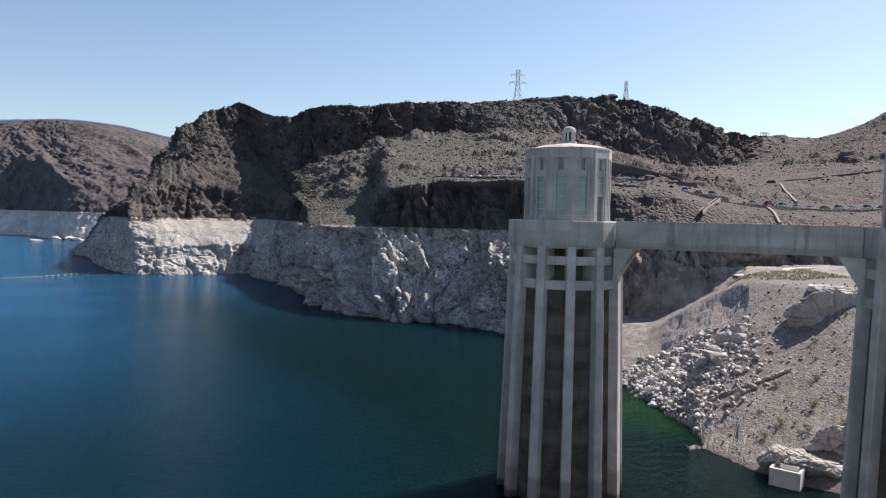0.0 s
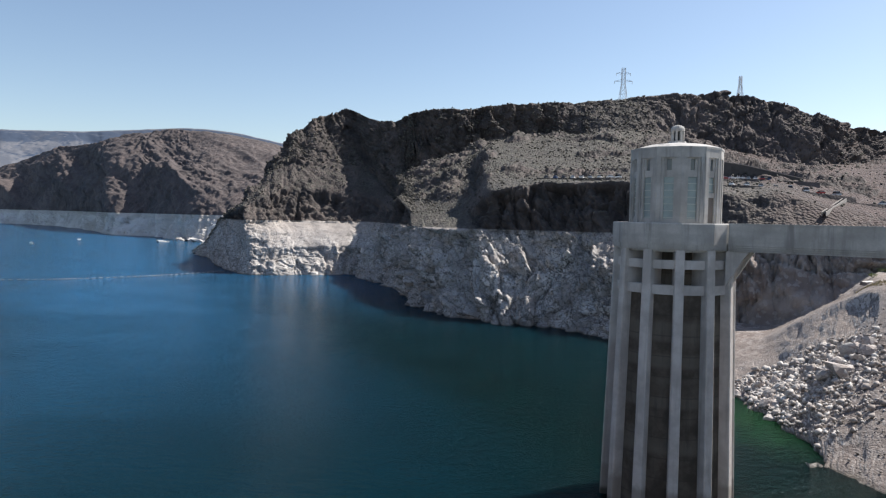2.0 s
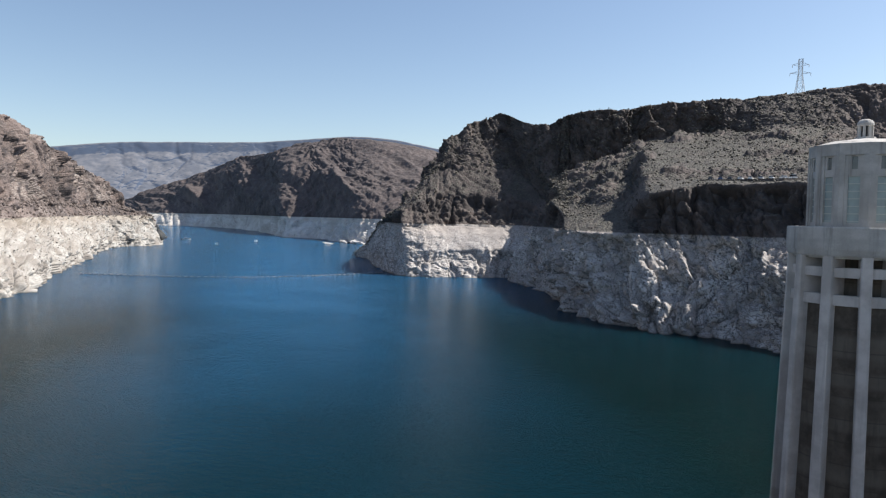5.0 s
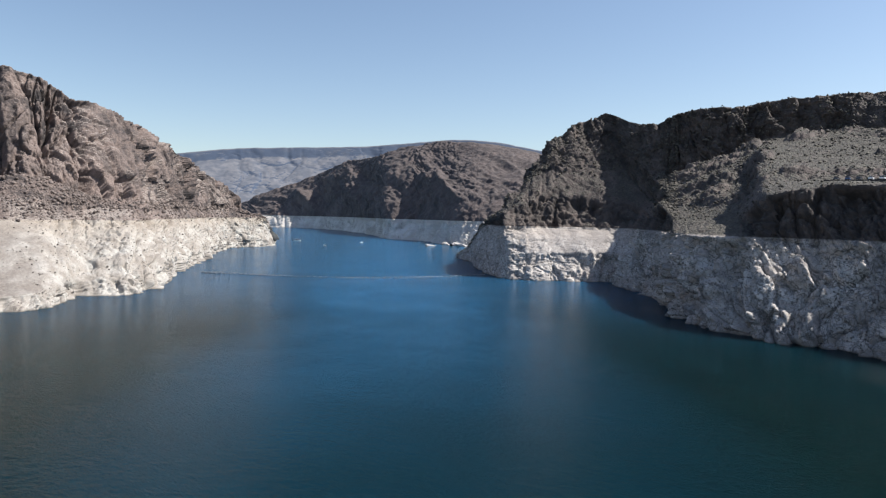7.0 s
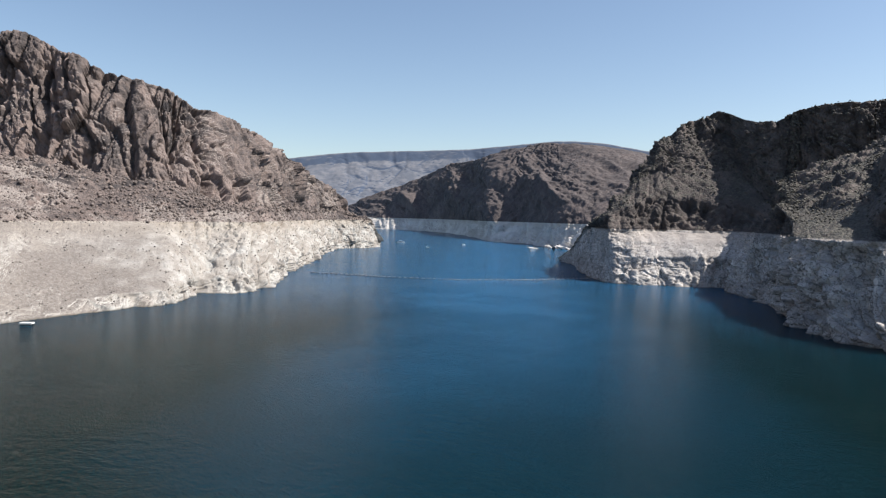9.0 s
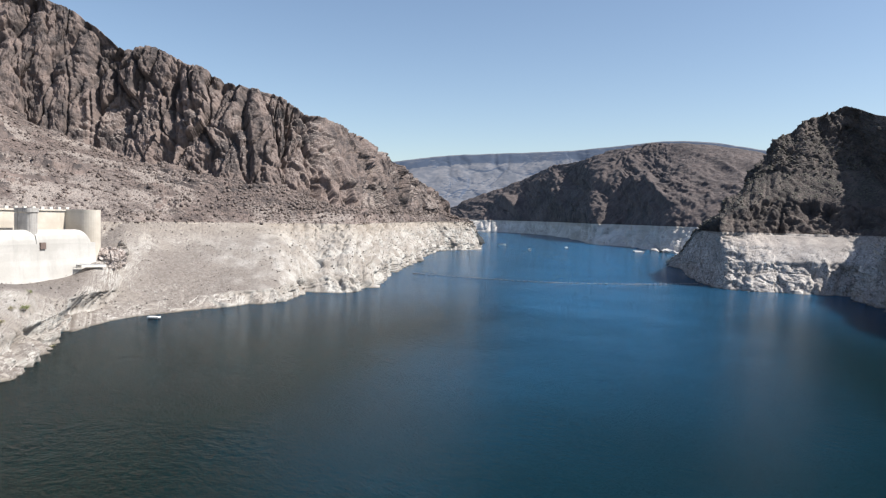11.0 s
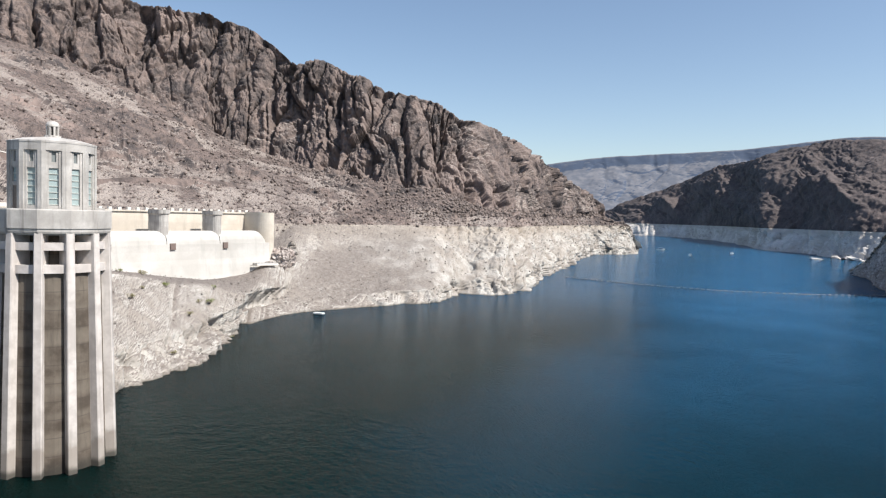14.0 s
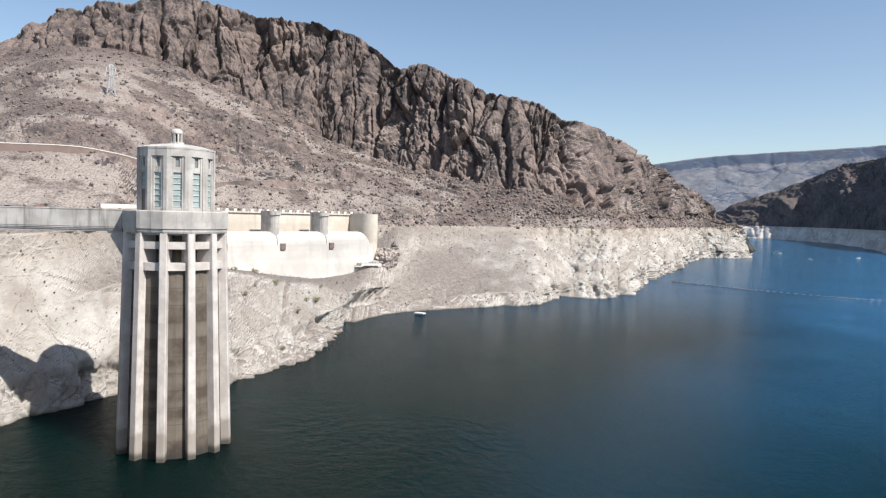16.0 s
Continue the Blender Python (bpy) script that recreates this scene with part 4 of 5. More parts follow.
    part("lantern", bm, CONCRETE, root, "small domed lantern on the roof")
    bm = bmesh.new()
    rings(bm, [(0.62, 56.8), (0.62, 58.5)], 8)
    part("lantern_core", bm, DARK, root)
    return root


PANE = plain_material("obscured green glass", (0.33, 0.4, 0.395), 0.25, 0.0, 0.35, 0.6)
DARK_PANE = plain_material("dark upper glass", (0.2, 0.215, 0.21), 0.25, 0.0, 0.3, 0.6)
BARS = plain_material("painted window bars", (0.5, 0.52, 0.48), 0.6)
DOOR = plain_material("brown door paint", (0.16, 0.13, 0.11), 0.6)
EAST_UP, EAST_DOWN = Vector((20.0, 112.5, 0)), Vector((64.0, 88.0, 0))
WEST_UP, WEST_DOWN = Vector((-138.0, 2.8, 0)), Vector((-153.0, -45.0, 0))


def bearing_of(v):
    return math.degrees(math.atan2(v.y, v.x))


tower = intake_tower((0,))
tower.matrix_basis = pose(*EAST_UP, 0, 0, bearing_of(-EAST_UP) + 36)
tagged(tower, "grey concrete intake tower with pale ribs standing in the lake", "intake tower", "intake towers")
other = copy_thing(tower, pose(*EAST_DOWN, 0, 0, bearing_of(-EAST_DOWN) + 15))
other["label"] = "grey concrete intake tower at the far end of the footbridge"
tower = intake_tower((9,))
tower.matrix_basis = pose(*WEST_UP, 0, 0, bearing_of(-WEST_UP) + 16.5)
tagged(tower, "sunlit concrete intake tower with white ribs standing in the lake", "intake tower", "intake towers")
other = copy_thing(tower, pose(*WEST_DOWN, 0, 0, bearing_of(-WEST_DOWN) + 15))
other["label"] = "sunlit concrete intake tower nearer the western bank"


# ---- footbridges between the towers ----
def bridge(a, b, label):
    d = b - a
    root = new("bridge")
    root.matrix_basis = pose(*a, 0, 0, bearing_of(d))
    n = d.length
    x0, x1 = 8.9, n - 8.9
    bm = bmesh.new()
    box(bm, x0, x1, -2.3, 2.3, 41.2, 41.7)
    part("slab", bm, CONCRETE, root)
    for s in (-1, 1):
        bm = bmesh.new()
        y = sorted((s * 2.3, s * 2.62))
        box(bm, x0, x1, *y, 41.0, 44.05)
        box(bm, x0, x1, *sorted((s * 2.25, s * 2.68)), 44.05, 44.25)
        part("parapet", bm, CONCRETE, root, "long concrete parapet with rain streaks")
        for k, (e, za, zb) in enumerate(((2.56, 40.72, 40.97), (2.46, 40.44, 40.68), (2.34, 40.15, 40.4))):
            bm = bmesh.new()
            box(bm, x0, x1, *sorted((s * 1.9, s * e)), za, zb)
            part("moulding", bm, CONCRETE, root)
    bm = bmesh.new()
    box(bm, x0, x1, -1.9, 1.9, 40.2, 41.2)
    part("girder", bm, CONCRETE, root)
    for x, s in ((x0 - 0.4, 1), (x1 + 0.4, -1)):
        for y in (-1.7, 1.7):
            bm = bmesh.new()
            v = []
            for w in (-0.45, 0.45):
                v.append([bm.verts.new((x + s * dx, y + w, z)) for dx, z in ((0, 40.1), (3.2, 40.1), (2.6, 39.3), (0.9, 36.4), (0, 35.0))])
            bm.faces.new(v[0][::-1])
            bm.faces.new(v[1])
            for i in range(5):
                j = (i + 1) % 5
                bm.faces.new((v[0][i], v[0][j], v[1][j], v[1][i]))
            bmesh.ops.recalc_face_normals(bm, faces=bm.faces[:])
            part("bracket", bm, RIB, root)
    return tagged(root, label, "bridge", "tower bridges")


bridge(EAST_UP, EAST_DOWN, "grey concrete footbridge between the two shaded towers")
bridge(WEST_UP, WEST_DOWN, "bright concrete footbridge leading off from the sunlit tower")


# ---- where the ground lies ----
bpy.context.view_layer.update()
def ground(x, y, land_ob=None):
    """The height of the land at a place of the plan."""
    best = -8.0
    for ob in ([land_ob] if land_ob else (east, west, north)):
        hit, place, _, _ = ob.ray_cast(Vector((x, y, 900)), Vector((0, 0, -1)))
        if hit:
            best = max(best, place.z)
    return best


def ribbon(name, line, width, material, label, category, land_ob, lift=0.12, skirt=5.0, evenly=5.0, parent=None, bank=None):
    """A level-sided strip of road laid along a line of the plan, with banks down into the ground."""
    pts = []
    for (ax, ay), (bx, by) in zip(line, line[1:]):
        n = max(1, int(math.hypot(bx - ax, by - ay) / evenly))
        pts += [(ax + (bx - ax) * i / n, ay + (by - ay) * i / n) for i in range(n)]
    pts.append(line[-1])
    pts = np.array(pts)
    h = np.array([ground(x, y, land_ob) for x, y in pts])
    k = 4
    h = np.convolve(np.r_[[h[0]] * k, h, [h[-1]] * k], np.ones(2 * k + 1) / (2 * k + 1), "valid") + lift
    t = np.gradient(pts, axis=0)
    t /= np.linalg.norm(t, axis=1)[:, None]
    side = np.c_[-t[:, 1], t[:, 0]]
    bm = bmesh.new()
    rows = []
    for p, s, z in zip(pts, side, h):
        l, r = p + s * width / 2, p - s * width / 2
        rows.append([bm.verts.new(c) for c in ((*(p + s * (width / 2 + skirt * 0.5)), z - skirt), (*l, z), (*r, z), (*(p - s * (width / 2 + skirt * 0.5)), z - skirt))])
    for a, b in zip(rows, rows[1:]):
        for i in range(3):
            bm.faces.new((a[i], a[i + 1], b[i + 1], b[i])).material_index = 0 if i == 1 else 1
    bm.faces.new(rows[0]).material_index = 1
    bm.faces.new(rows[-1][::-1]).material_index = 1
    bmesh.ops.recalc_face_normals(bm, faces=bm.faces[:])
    ob = part(name, bm, material, parent)
    ob.data.materials.append(bank or ROCK_EAST)
    if label:
        tagged(ob, label, category, kind="structure")
    return pts, h, side, ob


ASPHALT = plain_material("worn asphalt", (0.20, 0.185, 0.17), 0.9, 0, 0.3, 0.4)
DUST = plain_material("graded dust", (0.34, 0.29, 0.255), 0.95, 0, 0.3, 0.3)
SHOTCRETE = plain_material("brown cut bank", (0.17, 0.125, 0.108), 0.95, 0, 0.45, 0.15)
DRAIN = plain_material("dusty drain concrete", (0.33, 0.3, 0.27), 0.9, 0, 0.3, 0.6)
PALE = plain_material("pale parapet concrete", (0.66, 0.62, 0.56), 0.85, 0, 0.3, 0.8)

# east side: parking terraces and roads
lot = ribbon("road_1", [(-4, 352), (30, 345), (60, 352), (92, 360), (128, 353)], 12, ASPHALT, "parking terrace on a cut above the dark bluff", "road", east)
row_two = ribbon("road_2", [(64, 309), (80, 304), (100, 300), (122, 300)], 7, ASPHALT, "lower parking strip at the edge of the bluff", "road", east)
climb = ribbon("road_3", [(196, 415), (206, 424), (242, 428), (290, 425), (340, 430)], 4, DUST, "pale dirt road that runs along the red slope", "road", east, 0.7)
low_road = ribbon("road_4", [(122, 300), (139, 301), (160, 305), (182, 309), (215, 312), (260, 312)], 8, ASPHALT, "lower road with parked cars on the red slope", "road", east)
# west side: the access road above the spillway
west_road = ribbon("road_5", [(-342, -110), (-346, -64), (-347, -38), (-353, -12), (-372, 12), (-393, 33), (-408, 72), (-420, 104)], 6, DUST, "pale access road cut across the scree", "road", west, 1.3, 4.5, bank=ROCK_WEST)


def retaining_wall(pts, z_top, drop, side, offset, material, label, cap_w=0.5):
    root = new("retaining_wall")
    root.location = (*(pts[0] + side[0] * offset), 0)
    base = Vector(root.location)
    bm = bmesh.new()
    rows = []
    for p, s, z in zip(pts, side, z_top):
        a = p + s * offset
        b = a + s * 0.6 * np.sign(offset)
        rows.append([bm.verts.new(Vector(c) - base) for c in ((*a, z), (*b, z), (*(b + s * np.sign(offset) * drop * 0.25), z - drop), (*a, z - drop))])
    for a, b in zip(rows, rows[1:]):
        for i in range(4):
            bm.faces.new((a[i], a[(i + 1) % 4], b[(i + 1) % 4], b[i]))
    bm.faces.new(rows[0])
    bm.faces.new(rows[-1][::-1])
    bmesh.ops.recalc_face_normals(bm, faces=bm.faces[:])
    part("wall_face", bm, material, root)
    bm = bmesh.new()
    rows = []
    for p, s, z in zip(pts, side, z_top):
        a, b = p + s * (offset - 0.15 * np.sign(offset)), p + s * (offset + (0.6 + cap_w * 0.4) * np.sign(offset))
        rows.append([bm.verts.new(Vector(c) - base) for c in ((*a, z + 0.4), (*b, z + 0.4), (*b, z + 0.01), (*a, z + 0.01))])
    for a, b in zip(rows, rows[1:]):
        for i in range(4):
            bm.faces.new((a[i], a[(i + 1) % 4], b[(i + 1) % 4], b[i]))
    bm.faces.new(rows[0])
    bm.faces.new(rows[-1][::-1])
    bmesh.ops.recalc_face_normals(bm, faces=bm.faces[:])
    part("coping", bm, PALE if drop < 10 else DUST, root, "pale parapet along the top")
    return tagged(root, label, "retaining wall")


p, h, s, _ = west_road
n1 = int(np.argmin(np.abs(p[:, 1] - 12)))
lake_side = -3.2 if s[0][0] < 0 else 3.2
retaining_wall(p[:n1], h[:n1], 9.0, s[:n1], lake_side, SHOTCRETE, "brown sprayed-concrete bank below a pale road parapet")
p, h, s, _ = lot
i0, i1 = int(np.argmin(np.abs(p[:, 0] - 86))), int(np.argmin(np.abs(p[:, 0] - 140)))
up_side = -6.6 if (s[0] @ np.array([0, 1])) < 0 else 6.6
DARK_WALL = plain_material("dark rock-bolted wall", (0.075, 0.068, 0.066), 0.95, 0, 0.5, 0.6)
retaining_wall(p[i0:i1], h[i0:i1] + np.linspace(9.5, 2.0, i1 - i0), 11.0, s[i0:i1], up_side, DARK_WALL, "dark retaining wall behind the parked cars")


# ---- parked cars ----
GLASS = plain_material("dark car glass", (0.02, 0.022, 0.025), 0.08)
TYRE = plain_material("tyre rubber", (0.02, 0.02, 0.02), 0.9)
RIM = plain_material("wheel rim", (0.45, 0.45, 0.46), 0.35, 0.8)


def car(paint, tall):
    root = new("car")
    le, wi = (4.6, 1.8) if not tall else (5.2, 2.0)
    zb, zt = 0.85, (1.45 if not tall else 1.95)
    bm = bmesh.new()
    outline = [(-le / 2, 0.35), (-le / 2 + 0.05, zb - 0.05), (-le * 0.2, zb + 0.05), (le * 0.28, zb + 0.04), (le / 2 - 0.1, zb - 0.08), (le / 2, 0.4), (le / 2 - 0.2, 0.25), (-le / 2 + 0.2, 0.25)]
    sides = [[bm.verts.new((x, y, z)) for x, z in outline] for y in (-wi / 2, wi / 2)]
    bm.faces.new(sides[0])
    bm.faces.new(sides[1][::-1])
    for i in range(8):
        j = (i + 1) % 8
        bm.faces.new((sides[0][j], sides[0][i], sides[1][i], sides[1][j]))
    top = [bm.verts.new((x, y, zt)) for x, y in ((-le * 0.28, -wi * 0.38), (le * 0.1, -wi * 0.38), (le * 0.1, wi * 0.38), (-le * 0.28, wi * 0.38))]
    top2 = [bm.verts.new((v.co.x * 1.03, v.co.y * 1.03, zt - 0.07)) for v in top]
    bm.faces.new(top)
    for i in range(4):
        bm.faces.new((top2[i], top2[(i + 1) % 4], top[(i + 1) % 4], top[i]))
    part("body", bm, paint, root)
    bm = bmesh.new()
    a = [bm.verts.new(c) for c in ((-le * 0.42, -wi * 0.47, zb), (le * 0.26, -wi * 0.47, zb), (le * 0.26, wi * 0.47, zb), (-le * 0.42, wi * 0.47, zb))]
    b = [bm.verts.new(c) for c in ((-le * 0.285, -wi * 0.385, zt - 0.07), (le * 0.1, -wi * 0.385, zt - 0.07), (le * 0.1, wi * 0.385, zt - 0.07), (-le * 0.285, wi * 0.385, zt - 0.07))]
    for i in range(4):
        bm.faces.new((a[i], a[(i + 1) % 4], b[(i + 1) % 4], b[i]))
    part("glasshouse", bm, GLASS, root, "dark windows all round")
    for x in (-le * 0.31, le * 0.31):
        for y in (-wi / 2 + 0.08, wi / 2 - 0.08):
            bm = bmesh.new()
            rings(bm, [(0.28, -0.12), (0.33, -0.09), (0.33, 0.09), (0.28, 0.12)], 12)
            w = part("wheel", bm, TYRE, root)
            w.matrix_basis = pose(x, y, 0.33, 90, 0, 0)
            bm = bmesh.new()
            rings(bm, [(0.2, -0.135), (0.2, 0.135)], 10)
            part("rim", bm, RIM, w)
    return root


CAR_LOOKS = [("white", (0.8, 0.8, 0.8)), ("silver", (0.5, 0.51, 0.53)), ("dark grey", (0.06, 0.062, 0.07)), ("red", (0.35, 0.03, 0.03)), ("blue", (0.05, 0.09, 0.2))]
made_cars = {}
rng = random.Random(5)


def park(x, y, z, heading, look_name, tall, place):
    key = look_name, tall
    m = pose(x, y, z, 0, 0, heading)
    if key not in made_cars:
        colour = dict(CAR_LOOKS)[look_name]
        made_cars[key] = car(plain_material(look_name + " car paint", colour, 0.25, 0.0, 0.1), tall)
        made_cars[key].matrix_basis = m
        ob = made_cars[key]
    else:
        ob = copy_thing(made_cars[key], m)
    tagged(ob, "%s %s parked on %s" % (look_name, "van" if tall else "car", place), "van" if tall else "car", "parked cars")


def park_row(strip, start, end, n, place, offset, turn=90):
    pts, h, side, _ = strip
    t0 = np.linspace(start, end, n)
    for t in t0:
        i = int(np.clip(t * (len(pts) - 1), 0, len(pts) - 2))
        f = t * (len(pts) - 1) - i
        x, y = pts[i] * (1 - f) + pts[i + 1] * f + side[i] * offset
        z = h[i] * (1 - f) + h[i + 1] * f
        d = pts[i + 1] - pts[i]
        look_name = rng.choice(["white", "white", "silver", "silver", "dark grey", "blue", "red"])
        park(x, y, z, math.degrees(math.atan2(d[1], d[0])) + turn + rng.uniform(-4, 4), look_name, rng.random() < 0.3, place)


park_row(lot, 0.03, 0.27, 9, "the high gravel terrace", -2.5)
park_row(lot, 0.60, 0.86, 12, "the terrace below the dark wall", -2.5)
park_row(row_two, 0.12, 0.9, 9, "the strip at the bluff's edge", 0)
park_row(low_road, 0.08, 0.62, 12, "the lower road", -1.5, 20)
for x, y, look_name, heading in ((-238, -42, "silver", 15), (-247, -38, "dark grey", 10), (-252, -36, "red", 12), (-262, -33, "white", 8)):
    park(x, y, ground(x, y, west) + 0.35, heading, look_name, False, "the flat beside the bridge head")


# ---- power pylons ----
def pylon(x, y, z, height, base, label, heading=0.0, arm=5.0):
    root = new("pylon")
    root.matrix_basis = pose(x, y, z, 0, 0, heading)
    waist = height * 0.68
    def at(k, zz):
        w = base / 2 * (1 - zz / waist) + base * 0.17 * zz / waist if zz < waist else base * 0.17
        sx, sy = ((-1, -1), (1, -1), (1, 1), (-1, 1))[k]
        return (sx * w, sy * w, zz)
    levels = [0, height * 0.22, height * 0.4, height * 0.55, waist, height * 0.78, height * 0.88, height]
    for k in range(4):
        bm = bmesh.new()
        for a, b in zip(levels, levels[1:]):
            bar(bm, at(k, a), at(k, b), 0.26)
        part("leg", bm, STEEL, root)
    for a, b in zip(levels, levels[1:]):
        for k in range(4):
            bm = bmesh.new()
            bar(bm, at(k, a), at((k + 1) % 4, b), 0.13)
            bar(bm, at((k + 1) % 4, a), at(k, b), 0.13)
            bar(bm, at(k, b), at((k + 1) % 4, b), 0.13)
            part("brace", bm, STEEL, root)
    for zz, reach in ((waist, arm), (height * 0.86, arm * 0.8)):
        for sgn in (-1, 1):
            bm = bmesh.new()
            w = base * 0.17
            for yy in (-w, w):
                bar(bm, (sgn * w, yy, zz), (sgn * reach, 0, zz + 0.7), 0.14)
                bar(bm, (sgn * w, yy, zz + 2.0), (sgn * reach, 0, zz + 0.7), 0.14)
            part("crossarm", bm, STEEL, root)
            bm = bmesh.new()
            rings(bm, [(0.16, zz - 1.6), (0.24, zz - 1.0), (0.16, zz - 0.4), (0.24, zz + 0.2), (0.1, zz + 0.6)], 6)
            i = part("insulator", bm, PALE, root)
            i.location = (sgn * (reach - 0.1), 0, 0)
    return tagged(root, label, "pylon", "power pylons")


z = ground(65, 637, east)
pylon(65, 637, z - 0.5, 179.5 - z, 8.5, "grey steel lattice pylon on the crest of the ridge", 8, 8.0)
z = ground(160, 620, east)
pylon(160, 620, z - 0.5, 168.0 - z, 6.0, "slimmer steel lattice pylon behind the ridge", 55, 3.6)
z = ground(-467, -28, west)
pylon(-467, -28, z - 0.5, 19, 5.0, "pale steel pylon standing on the brown scree", 100, 3.4)


# ---- spillway ----
def spillway():
    root = new("spillway")
    o, d = Vector((-289, 27, 0)), Vector((-31, 65, 0)).normalized()
    root.matrix_basis = pose(o.x, o.y, 0, 0, 0, math.degrees(math.atan2(d.y, d.x)))
    # x runs along the weir, -y towards the lake
    profile = [(6.5, 24.0), (6.0, 31.0), (4.0, 34.6), (2.2, 35.7), (0.8, 36.0), (-0.6, 35.8), (-1.8, 35.1), (-2.7, 33.8), (-3.1, 32.2), (-3.3, 30.5), (-3.35, 27.5), (-3.6, 24.0), (-4.6, 17.0), (-6.0, 11.0), (6.5, 11.0)]
    piers = [-8.0, 19.5, 45.5]
    spans = [(-46, -8.2), (-8.0, 19.3), (19.5, 45.3), (45.5, 71.0)]
    for a, b in spans:
        bm = bmesh.new()
        # rounded shoulders at the far end of each bay
        turn = 4.5 if b > 60 else 1.6
        ends = [(a, 0.0)] + [(b - turn + turn * math.sin(i * math.pi / 10), turn * (1 - math.cos(i * math.pi / 10))) for i in range(6)]
        rows = []
        for x, low in ends:
            rows.append([bm.verts.new((x, y, z - low * max(0.0, min(1.0, (z - 30) / 6)))) for y, z in profile])
        n = len(profile)
        for p0, p1 in zip(rows, rows[1:]):
            for i in range(n):
                bm.faces.new((p0[i], p0[(i + 1) % n], p1[(i + 1) % n], p1[i]))
        bm.faces.new(rows[0])
        bm.faces.new(rows[-1][::-1])
        bmesh.ops.recalc_face_normals(bm, faces=bm.faces[:])
        part("weir", bm, WHITE_CONCRETE, root, "smooth white overflow weir with a rounded crest")
    # the solid apron under the piers
    bm = bmesh.new()
    body = [(-3.36, 30.45), (-3.42, 27.5), (-3.66, 24.0), (-4.66, 17.0), (-6.06, 11.0), (6.4, 10.9), (6.4, 30.45)]
    ends = [[bm.verts.new((x, y, z)) for y, z in body] for x in (-46.2, 73.2)]
    for i in range(7):
        bm.faces.new((ends[0][i], ends[0][(i + 1) % 7], ends[1][(i + 1) % 7], ends[1][i]))
    bm.faces.new(ends[0])
    bm.faces.new(ends[1][::-1])
    bmesh.ops.recalc_face_normals(bm, faces=bm.faces[:])
    part("apron", bm, WHITE_CONCRETE, root)
    for x in piers:
        bm = bmesh.new()
        pts = [(2.3 * math.cos(t), -0.2 - 2.2 * math.sin(t)) for t in np.linspace(0, math.pi, 9)]
        ring = [(2.3, 6.1)] + pts + [(-2.3, 6.1)]
        lo = [bm.verts.new((x + px, py, 27.0)) for px, py in ring]
        mid = [bm.verts.new((x + px, py, 42.6)) for px, py in ring]
        wide = [bm.verts.new((x + px * 1.18, py - 0.4, 43.0)) for px, py in ring]
        hi = [bm.verts.new((x + px * 1.18, py - 0.4, 44.6)) for px, py in ring]
        for r0, r1 in ((lo, mid), (mid, wide), (wide, hi)):
            for i in range(len(ring)):
                j = (i + 1) % len(ring)
                bm.faces.new((r0[i], r0[j], r1[j], r1[i]))
        bm.faces.new(hi)
        bmesh.ops.recalc_face_normals(bm, faces=bm.faces[:])
        part("pier", bm, CONCRETE, root, "grey concrete pier with a rounded nose")
        bm = bmesh.new()
        box(bm, x + 1.2, x + 3.6, -4.0, -3.0, 28.4, 31.0)
        part("gate_recess", bm, SHOTCRETE, root, "dark square recess in the weir face")
    # end wall and channel wall
    bm = bmesh.new()
    nose = [(71.6 + 4.2 - 4.2 * math.cos(t), 4.0 - 6.0 * math.sin(t)) for t in np.linspace(0, math.pi, 17)]
    ring = nose + [(80.0, 14.0), (71.6, 14.0)]
    lo, hi = [[bm.verts.new((x, y, z)) for x, y in ring] for z in (12, 44.4)]
    for i in range(len(ring)):
        j = (i + 1) % len(ring)
        bm.faces.new((lo[i], lo[j], hi[j], hi[i]))
    bm.faces.new(hi)
    bmesh.ops.recalc_face_normals(bm, faces=bm.faces[:])
    part("end_wall", bm, TAN_CONCRETE, root)
    bm = bmesh.new()
    box(bm, -46, 73.0, 12.5, 14.5, 12, 43.6)
    part("channel_wall", bm, TAN_CONCRETE, root, "tan concrete wall across the channel")
    bm = bmesh.new()
    box(bm, -46, 75.0, 11.9, 14.9, 43.6, 44.2)
    part("coping", bm, TAN_CONCRETE, root)
    for i in range(30):
        bm = bmesh.new()
        x = -44 + i * 4.0
        box(bm, x, x + 1.4, 12.2, 13.2, 44.2, 45.3)
        part("parapet_block", bm, PALE, root)
    bm = bmesh.new()
    box(bm, -46.5, -33.0, 11.8, 13.6, 44.25, 45.7)
    part("barrier", bm, PALE, root, "low pale concrete barrier")
    return tagged(root, "white concrete spillway weir with grey piers under the scree", "spillway")


spillway()


# ---- on the lake ----
FLOAT = plain_material("weathered float plastic", (0.3, 0.26, 0.24), 0.6, 0, 0.4, 0.5)
boom = new("log_boom")
boom_line = [(-408, 354), (-351, 368), (-299, 392), (-262, 432), (-236, 482)]
t = np.linspace(0, 1, 62)
course = along([(x, y, 0.0) for x, y in boom_line], t)
bm = bmesh.new()
rings(bm, [(0.22, -1.1), (0.32, -0.9), (0.32, 0.9), (0.22, 1.1)], 8)
float_mesh = bpy.data.meshes.new("float")
bm.to_mesh(float_mesh)
float_mesh.materials.append(FLOAT)
for a, b in zip(course, course[1:]):
    o = new("float", float_mesh)
    o.parent = boom
    d = Vector(b - a)
    o.matrix_basis = Matrix.Translation(Vector((a + b) / 2) + Vector((0, 0, 0.12))) @ d.to_track_quat("Z", "Y").to_matrix().to_4x4()
bm = bmesh.new()
for a, b in zip(course, course[1:]):
    bar(bm, a + np.array([0, 0, 0.1]), b + np.array([0, 0, 0.1]), 0.08)
part("cable", bm, DARK, boom)
